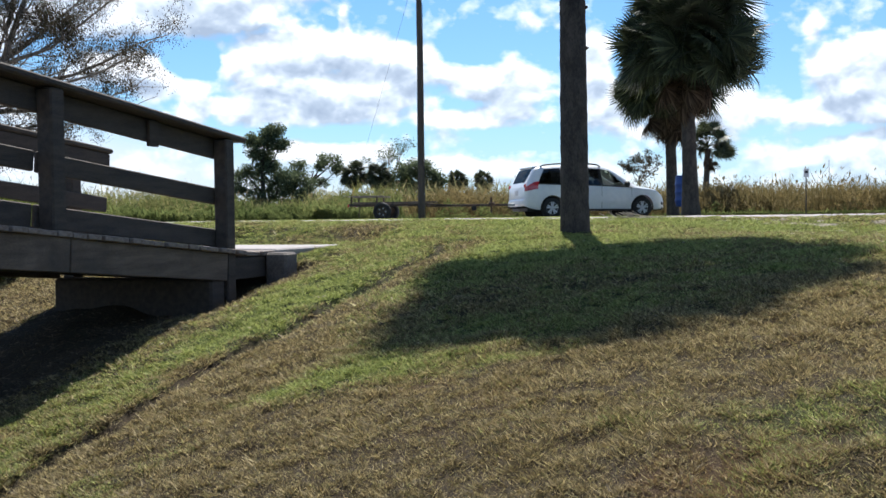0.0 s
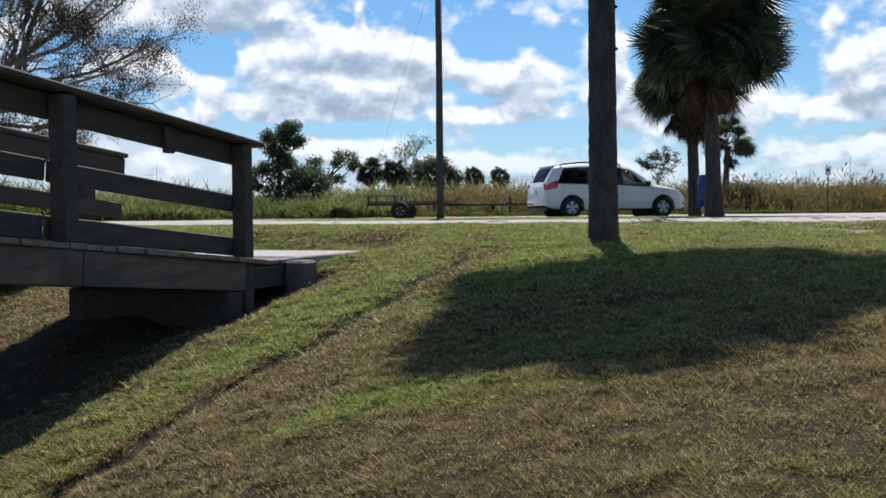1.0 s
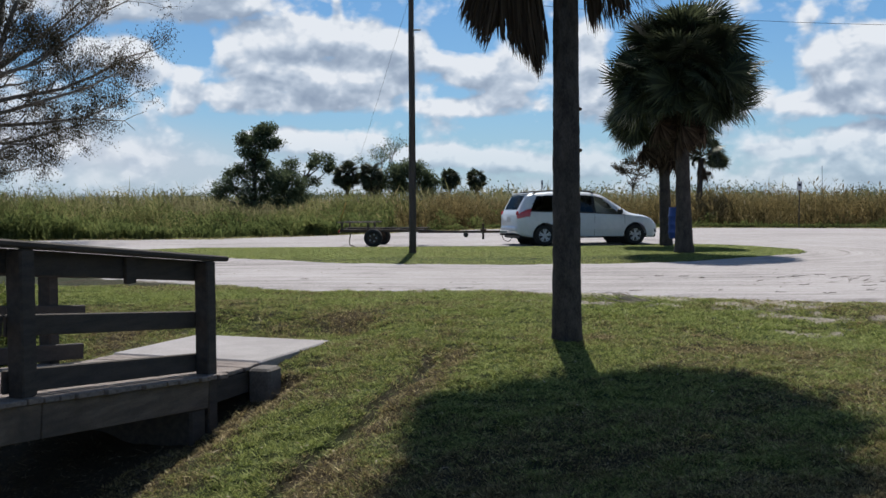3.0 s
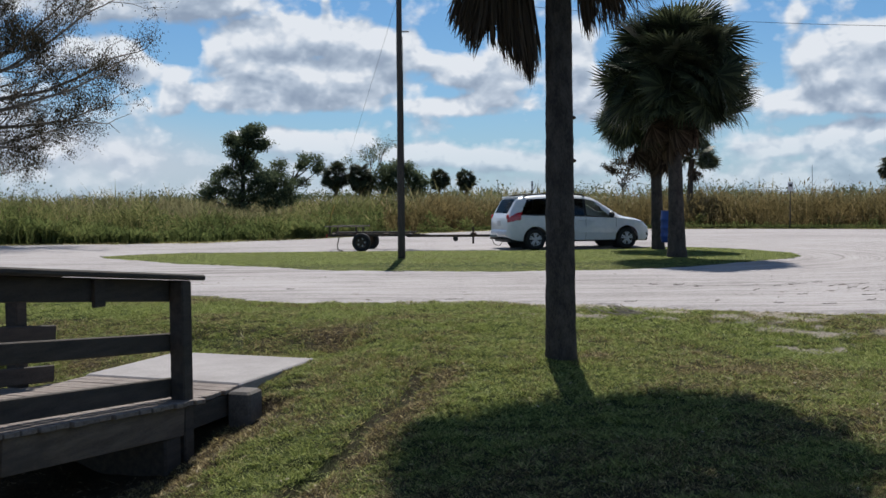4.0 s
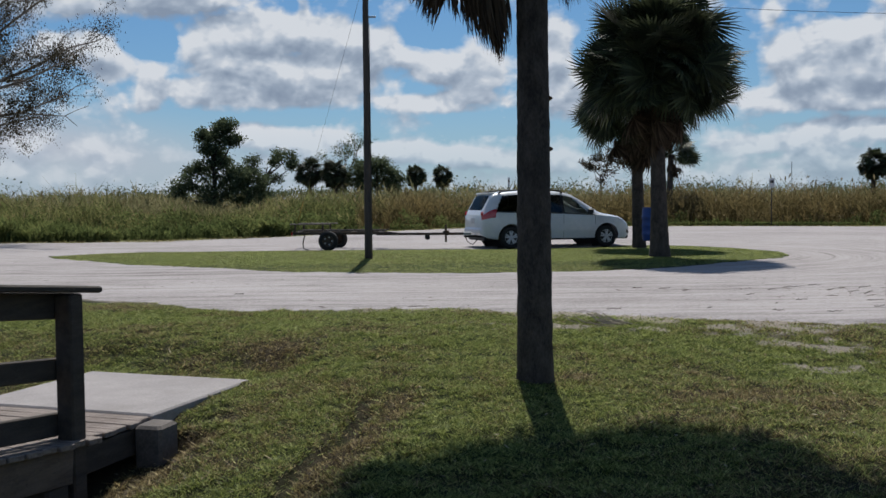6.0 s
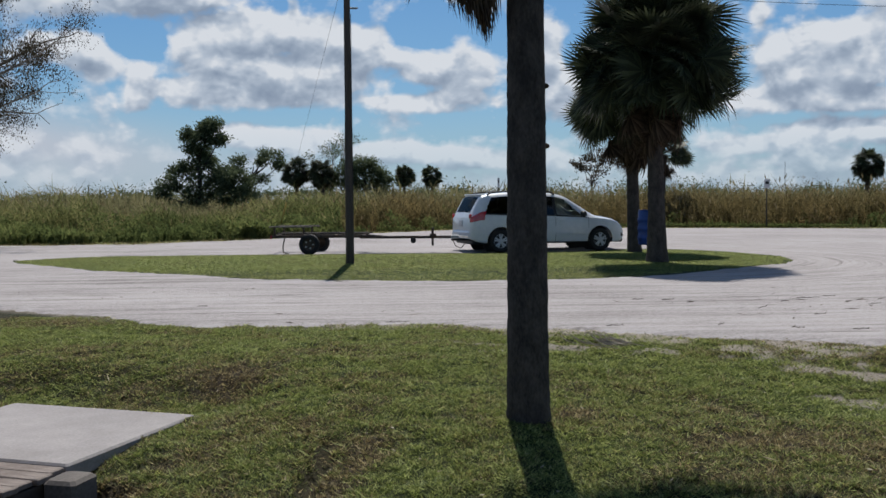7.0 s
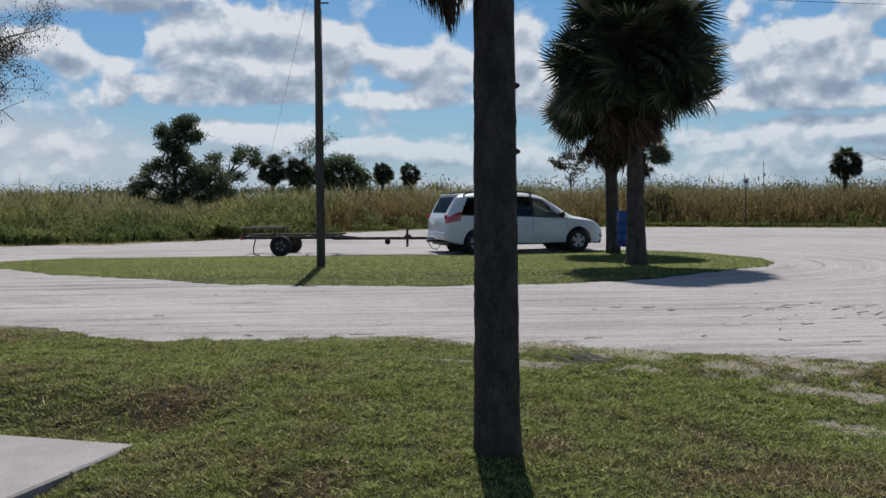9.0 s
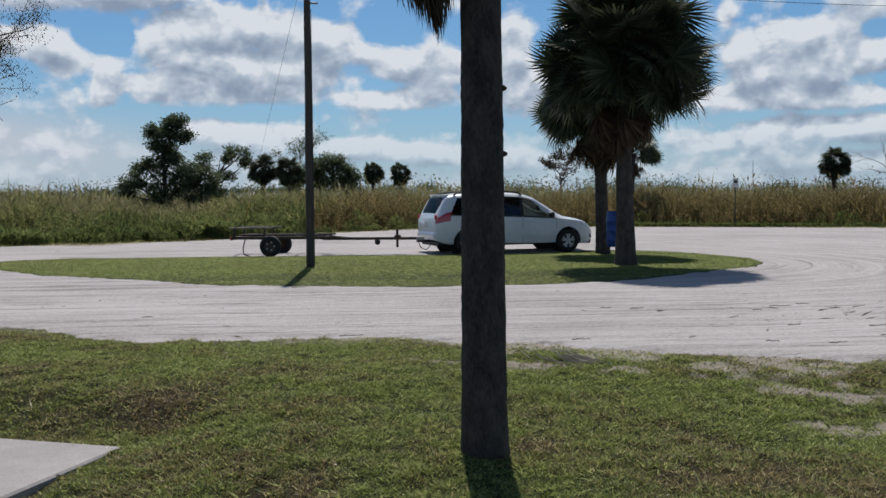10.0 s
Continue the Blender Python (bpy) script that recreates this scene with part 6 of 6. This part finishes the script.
        for x in (2.42, 2.76):
            h = van_point(x, 4, side, 0.03)
            part("door_handle", Shape().box(h.x, h.x + 0.17, h.y - 0.015, h.y + 0.015, h.z - 0.015, h.z + 0.015, None, 0.008), PAINT, ob)
        m = van_point(3.45, 6, side, 0.11)
        part("mirror", Shape().box(m.x - 0.05, m.x + 0.09, m.y - 0.10, m.y + 0.10, m.z - 0.01, m.z + 0.17, None, 0.04), BLACK_TRIM, ob, "dark door mirror")
        rail = [van_point(x, 11, side, 0.0) + Vector((0, 0, 0.062 + 0.02 * math.sin(math.pi * (x - 0.7) / 2.0) if 0.75 < x < 2.65 else 0.012)) for x in [0.68 + 0.1 * i for i in range(21)]]
        part("roof_rail", Shape().tube([tuple(p) for p in rail], [0.026] * 21, 6), BLACK_TRIM, ob, "dark roof rail", True)
    part("rear_bumper", Shape().box(-0.05, 0.12, -0.80, 0.80, 0.42, 0.62, None, 0.05), PAINT, ob, "white rear bumper")
    part("number_plate", Shape().box(-0.022, -0.006, -0.16, 0.16, 0.74, 0.90, None, 0.004), SIGN_BACK, ob, "plain pale plate")
    part("spoiler", Shape().box(0.40, 0.64, -0.66, 0.66, 1.60, 1.645, None, 0.018), PAINT, ob)
    part("tow_bar", Shape().box(-0.38, 0.3, -0.03, 0.03, 0.33, 0.39, None, 0.008), BLACK_TRIM, ob, "black tow bar")
    for x in HUBS:
        for side in (-1, 1):
            w = part("wheel_well", Shape().turned([(0.0, -0.02), (0.43, -0.02), (0.43, 0.0), (0.0, 0.0)], 24, "y", (x, side * 0.58, 0.34)), BLACK_TRIM, ob)
            wheel(ob, (x, side * 0.86, 0.33), 0.33, 0.215, side, True)
    # short overhangs before and behind the wheel arches
    for piece in ob.children:
        for v in piece.data.vertices:
            if v.co.x < 0.6:
                v.co.x = 0.6 - (0.6 - v.co.x) * 0.76
            elif v.co.x > 4.45:
                v.co.x = 4.45 + (v.co.x - 4.45) * 0.84


def wheel(parent, at, r, wide, side, alloy):
    """A tyre with its rim and spokes as one wheel."""
    prof = [(r * 0.62, -wide / 2 + 0.015), (r * 0.80, -wide / 2), (r * 0.95, -wide / 2 + 0.02), (r, -wide / 2 + 0.05), (r, wide / 2 - 0.05), (r * 0.95, wide / 2 - 0.02), (r * 0.80, wide / 2), (r * 0.62, wide / 2 - 0.015)]
    prof = prof + [(r * 0.56, wide / 2 - 0.06), (r * 0.56, -wide / 2 + 0.06), prof[0]]
    tyre = part("tyre", Shape().turned(prof, 30, "y", at, False), TYRE, parent, "black rubber tyre", True)
    face = side * (wide / 2 - 0.02)
    disc = Shape().turned([(0, face - side * 0.05), (r * 0.60, face - side * 0.05), (r * 0.66, face), (r * 0.60, face - side * 0.012), (r * 0.55, face - side * 0.045)][::1], 30, "y", at)
    part("rim", disc, ALLOY if alloy else RUST, tyre, "silver rim" if alloy else "dark steel rim", True)
    if alloy:
        sp = Shape()
        for k in range(10):
            t = 2 * math.pi * (k // 2) / 5 + (0.20 if k % 2 else -0.20)
            m = Matrix.Translation((at[0], at[1] + face - side * 0.01, at[2])) @ Matrix.Rotation(t, 4, "Y")
            sp.box(-0.022, 0.022, -0.014, 0.014, 0.03, r * 0.61, m, 0.006)
        sp.turned([(0.0, face - side * 0.02), (0.06, face - side * 0.02), (0.055, face + side * 0.01), (0.0, face + side * 0.012)], 12, "y", at)
        part("spokes", sp, ALLOY, tyre, "silver spokes")
        part("brake_disc", Shape().turned([(0, face - side * 0.046), (r * 0.545, face - side * 0.046), (r * 0.545, face - side * 0.040), (0, face - side * 0.040)], 24, "y", at), BLACK_TRIM, tyre)
    else:
        for k in range(5):
            t = 2 * math.pi * k / 5
            part("rim_hole", Shape().turned([(0, face - side * 0.047), (0.028, face - side * 0.047), (0.028, face - side * 0.036), (0, face - side * 0.036)], 8, "y", (at[0] + 0.11 * math.cos(t), at[1], at[2] + 0.11 * math.sin(t))), GALV, tyre)


minivan()


# ---- flat trailer behind the van ----
def trailer():
    ob = root("trailer", pose(-1.80, 30.72, 0.0, 0, 0, -8.0), "empty rusty flat boat trailer with a bench-like rear board", "trailer")
    F = 0.46
    for y in (-0.55, 0.55):
        part("side_rail", Shape().box(-1.08, 1.45, y - 0.03, y + 0.03, F, F + 0.085, None, 0.008), RUST, ob, "rusty steel side rail")
        part("bunk_board", Shape().box(-1.0, 1.62, y * 0.55 - 0.06, y * 0.55 + 0.06, F + 0.095, F + 0.135, None, 0.006), OLD_WOOD, ob, "dark carpeted bunk board")
        part("drawbar", Shape().tube([(1.40, y, F + 0.04), (2.3, 0.05 * (1 if y > 0 else -1), F - 0.02)], [0.03, 0.03], 6), RUST, ob)
        part("upright", Shape().box(-1.04, -0.99, y - 0.025, y + 0.025, F + 0.08, F + 0.29, None, 0.005), RUST, ob)
        part("upright", Shape().box(-0.22, -0.17, y - 0.025, y + 0.025, F + 0.08, F + 0.29, None, 0.005), RUST, ob)
        part("guide_board", Shape().box(-1.16, 0.02, y - 0.07, y + 0.07, F + 0.29, F + 0.33, None, 0.006), PLANK_WOOD, ob, "weathered pale board")
        part("tail_lamp", Shape().box(-1.12, -1.085, y - 0.07, y + 0.07, F - 0.02, F + 0.07, None, 0.006), RED_LENS, ob, "small red lamp")
        f = Shape()
        pts = [(0.36 * math.cos(t), 0.31 + 0.34 * math.sin(t)) for t in [math.pi * k / 10 for k in range(11)]]
        for k in range(10):
            (x0, z0), (x1, z1) = pts[k], pts[k + 1]
            y0, y1 = y + (0.06 if y > 0 else -0.30), y + (0.30 if y > 0 else -0.06)
            f.add([(x0, y0, z0), (x1, y0, z1), (x1, y1, z1), (x0, y1, z0), (x0 * 0.97, y0, z0 - 0.012), (x1 * 0.97, y0, z1 - 0.012), (x1 * 0.97, y1, z1 - 0.012), (x0 * 0.97, y1, z0 - 0.012)], [(0, 1, 2, 3), (7, 6, 5, 4), (0, 4, 5, 1), (2, 6, 7, 3), (1, 5, 6, 2), (3, 7, 4, 0)])
        wheel(ob, (0, y + 0.17 * (1 if y > 0 else -1), 0.285), 0.285, 0.17, 1 if y > 0 else -1, False)
    for x in (-1.05, -0.3, 0.6, 1.42):
        part("cross_member", Shape().box(x - 0.03, x + 0.03, -0.55, 0.55, F - 0.004, F + 0.075, None, 0.006), RUST, ob)
    part("axle", Shape().tube([(0, -0.62, 0.285), (0, 0.62, 0.285)], [0.028, 0.028], 8), RUST, ob)
    part("tongue", Shape().box(1.3, 3.92, -0.04, 0.04, F - 0.045, F + 0.03, None, 0.008), RUST, ob, "long rusty tongue")
    part("coupler", Shape().box(3.88, 4.10, -0.055, 0.055, F - 0.06, F + 0.045, None, 0.02), GALV, ob)
    part("winch_post", Shape().box(3.33, 3.39, -0.03, 0.03, F - 0.25, F + 0.26, None, 0.006), RUST, ob, "upright steel post on the tongue")
    part("winch", Shape().box(3.28, 3.46, -0.09, 0.09, F - 0.03, F + 0.09, None, 0.02), RUST, ob)
    part("jack_wheel", Shape().turned([(0, -0.03), (0.075, -0.03), (0.08, 0), (0.075, 0.03), (0, 0.03)], 16, "y", (2.82, -0.06, F - 0.10)), TYRE, ob, "small black jack wheel")
    part("safety_chain", Shape().tube([(3.9, 0.03, F - 0.03), (4.0, 0.04, 0.20), (4.15, 0.05, 0.13), (4.3, 0.04, 0.30)], [0.012] * 4, 5), RUST, ob)
    part("prop", Shape().tube([(-0.72, -0.56, F + 0.02), (-0.78, -0.58, 0.22), (-0.76, -0.60, 0.06), (-0.60, -0.61, 0.015)], [0.017] * 4, 6), RUST, ob, "bent hanging prop rod")


trailer()


# ---- litter on the ground ----
def stick(name, x, y, turn, long_, r, seed, label, lift=0.012):
    rng = random.Random(seed)
    pts, z = [], float(height(x, y)) + lift + (0.02 if on_track(np.array(x), np.array(y)) else 0.015)
    for i in range(7):
        t = (i / 6 - 0.5) * long_
        pts.append((t, rng.uniform(-0.022, 0.022) * long_, rng.uniform(0, 0.012)))
    s = Shape().tube(pts, [r * (1 - 0.09 * i) for i in range(7)], 5)
    for k in range(3):
        p = pts[1 + k * 2]
        s.tube([p, (p[0] + 0.12 * long_, p[1] + rng.uniform(-0.15, 0.15) * long_, p[2] + 0.015)], [r * 0.6, r * 0.3], 4)
    ob = new(name, s.mesh(name, TWIG))
    ob.matrix_world = pose(x, y, z, 0, 0, turn)
    return tagged(ob, label, "twig", "fallen twigs")


for i, (x, y, turn, long_) in enumerate([(4.1, 16.3, 8, 0.42), (3.7, 16.4, -15, 0.22), (0.3, 14.2, 5, 0.30), (5.4, 14.4, 20, 0.32), (6.3, 14.2, 4, 0.28), (4.6, 13.2, -25, 0.30), (5.2, 13.0, 10, 0.3),
                                         (6.6, 15.4, 30, 0.32), (-0.6, 20.2, 2, 0.45), (2.7, 13.6, -8, 0.24), (6.0, 13.5, 14, 0.34), (3.9, 13.6, 40, 0.18), (6.1, 16.3, 10, 0.4), (6.5, 16.5, -20, 0.3), (7.1, 16.1, 25, 0.34),
                                         (5.6, 15.9, -8, 0.26), (6.9, 14.9, -14, 0.3), (5.0, 15.2, 35, 0.18), (7.4, 15.6, 4, 0.4), (4.9, 14.0, 60, 0.16), (6.8, 13.6, -5, 0.3), (7.3, 13.9, 12, 0.36), (2.0, 15.1, 15, 0.2), (-2.3, 16.3, -4, 0.24)]):
    stick("twig", x, y, turn, long_ * (0.45 + 0.45 * ((i * 7) % 5) / 4), 0.0045, 100 + i, "dry grey twig lying on the sand")


def bark_chips():
    """Dark chips and bits of frond strewn on the sand."""
    rng = np.random.default_rng(77)
    x = np.concatenate([rng.normal(6.8, 1.3, 150), rng.uniform(-7, 8, 150)])
    y = np.concatenate([rng.normal(15.4, 1.0, 150), rng.uniform(14.2, 20.5, 150)])
    keep = on_track(x, y) & (y > near_edge(x) + 0.35)
    x, y = x[keep], y[keep]
    n = len(x)
    c = np.stack([x, y, height(x, y) + 0.029], -1)
    a = rng.normal(0, 0.6, n)
    ln = 0.014 + 0.15 * rng.random(n) ** 4
    d = np.stack([np.cos(a), np.sin(a), rng.normal(0, 0.15, n)], -1) * ln[:, None]
    w = np.stack([-np.sin(a), np.cos(a), np.abs(rng.normal(0, 0.6, n))], -1) * (np.minimum(ln, 0.03) * rng.uniform(0.10, 0.3, n))[:, None]
    tagged(new("bark_chips", tri_mesh("bark_chips", np.stack([c - d, c + w, c + d, c - w], 1), TWIG, 4)), "dark chips and broken twigs strewn on the sand", "litter", kind="stuff")


bark_chips()


def brush_heap():
    """Fallen palm stalks, bowed and bundled side by side."""
    rng = random.Random(9)
    s = Shape()
    for k in range(15):
        a = rng.gauss(-0.62, 0.22)
        x0, y0 = rng.gauss(0, 0.14), rng.gauss(0, 0.08)
        ln, lift = rng.uniform(0.22, 0.58), rng.uniform(0.015, 0.07)
        c, d = math.cos(a), math.sin(a)
        s.tube([(x0 - ln * 0.5 * c, y0 - ln * 0.5 * d, lift + rng.uniform(0.0, 0.07)), (x0 - ln * 0.15 * c, y0 - ln * 0.15 * d - 0.02, lift), (x0 + ln * 0.2 * c, y0 + ln * 0.2 * d, lift * 0.6), (x0 + ln * 0.5 * c, y0 + ln * 0.5 * d, 0.01)], [0.005, 0.006, 0.005, 0.003], 5)
    ob = new("brush_heap", s.mesh("brush_heap", STALK))
    ob.location = (2.30, 12.42, float(height(2.30, 12.42)) + 0.012)
    tagged(ob, "small heap of bowed dry stalks at the edge of the lawn", "twigs", kind="stuff")


brush_heap()


def clippings():
    """Pale dry leaves and straws strewn over the lawn."""
    rng = np.random.default_rng(88)
    n = 1100
    y = 2 + 11.5 * rng.random(n)
    x = rng.uniform(-1, 1, n) * (1.5 + 0.5 * y)
    keep = (y < near_edge(x) - 0.2) & (x > -2.0 - 0.1 * y)
    # straw gathered in the ditch
    s, w = rng.uniform(2.9, 9.0, 15000), rng.uniform(-4.5, 0.6, 15000)
    gx, gy = BR_AT[0] + BR_U[0] * s + BR_W[0] * w, BR_AT[1] + BR_U[1] * s + BR_W[1] * w
    deep = height(gx, gy) < -0.75
    for name, x, y, material, label in (("dry_leaves", x[keep], y[keep], DRY_LEAF, "scattered pale dry leaves and straws on the lawn"), ("ditch_straw", gx[deep], gy[deep], DITCH_STRAW, "dull brown straw gathered in the ditch")):
        n = len(x)
        c = np.stack([x, y, ground_z(x, y) + 0.022], -1)
        a = rng.uniform(0, 2 * math.pi, n)
        near = 0.35 + 0.65 * smooth01(3.0, 8.0, y)
        ln = np.where(rng.random(n) < 0.08, rng.uniform(0.04, 0.09, n), rng.uniform(0.010, 0.028, n)) * near
        d = np.stack([np.cos(a), np.sin(a), rng.normal(0, 0.25, n)], -1) * ln[:, None]
        w = np.stack([-np.sin(a), np.cos(a), rng.normal(0, 0.3, n)], -1) * (np.minimum(ln * 0.35, 0.0055) * near)[:, None]
        tagged(new(name, tri_mesh(name, np.stack([c - d, c + w, c + d, c - w], 1), material, 4)), label, "leaf litter", kind="stuff")


clippings()
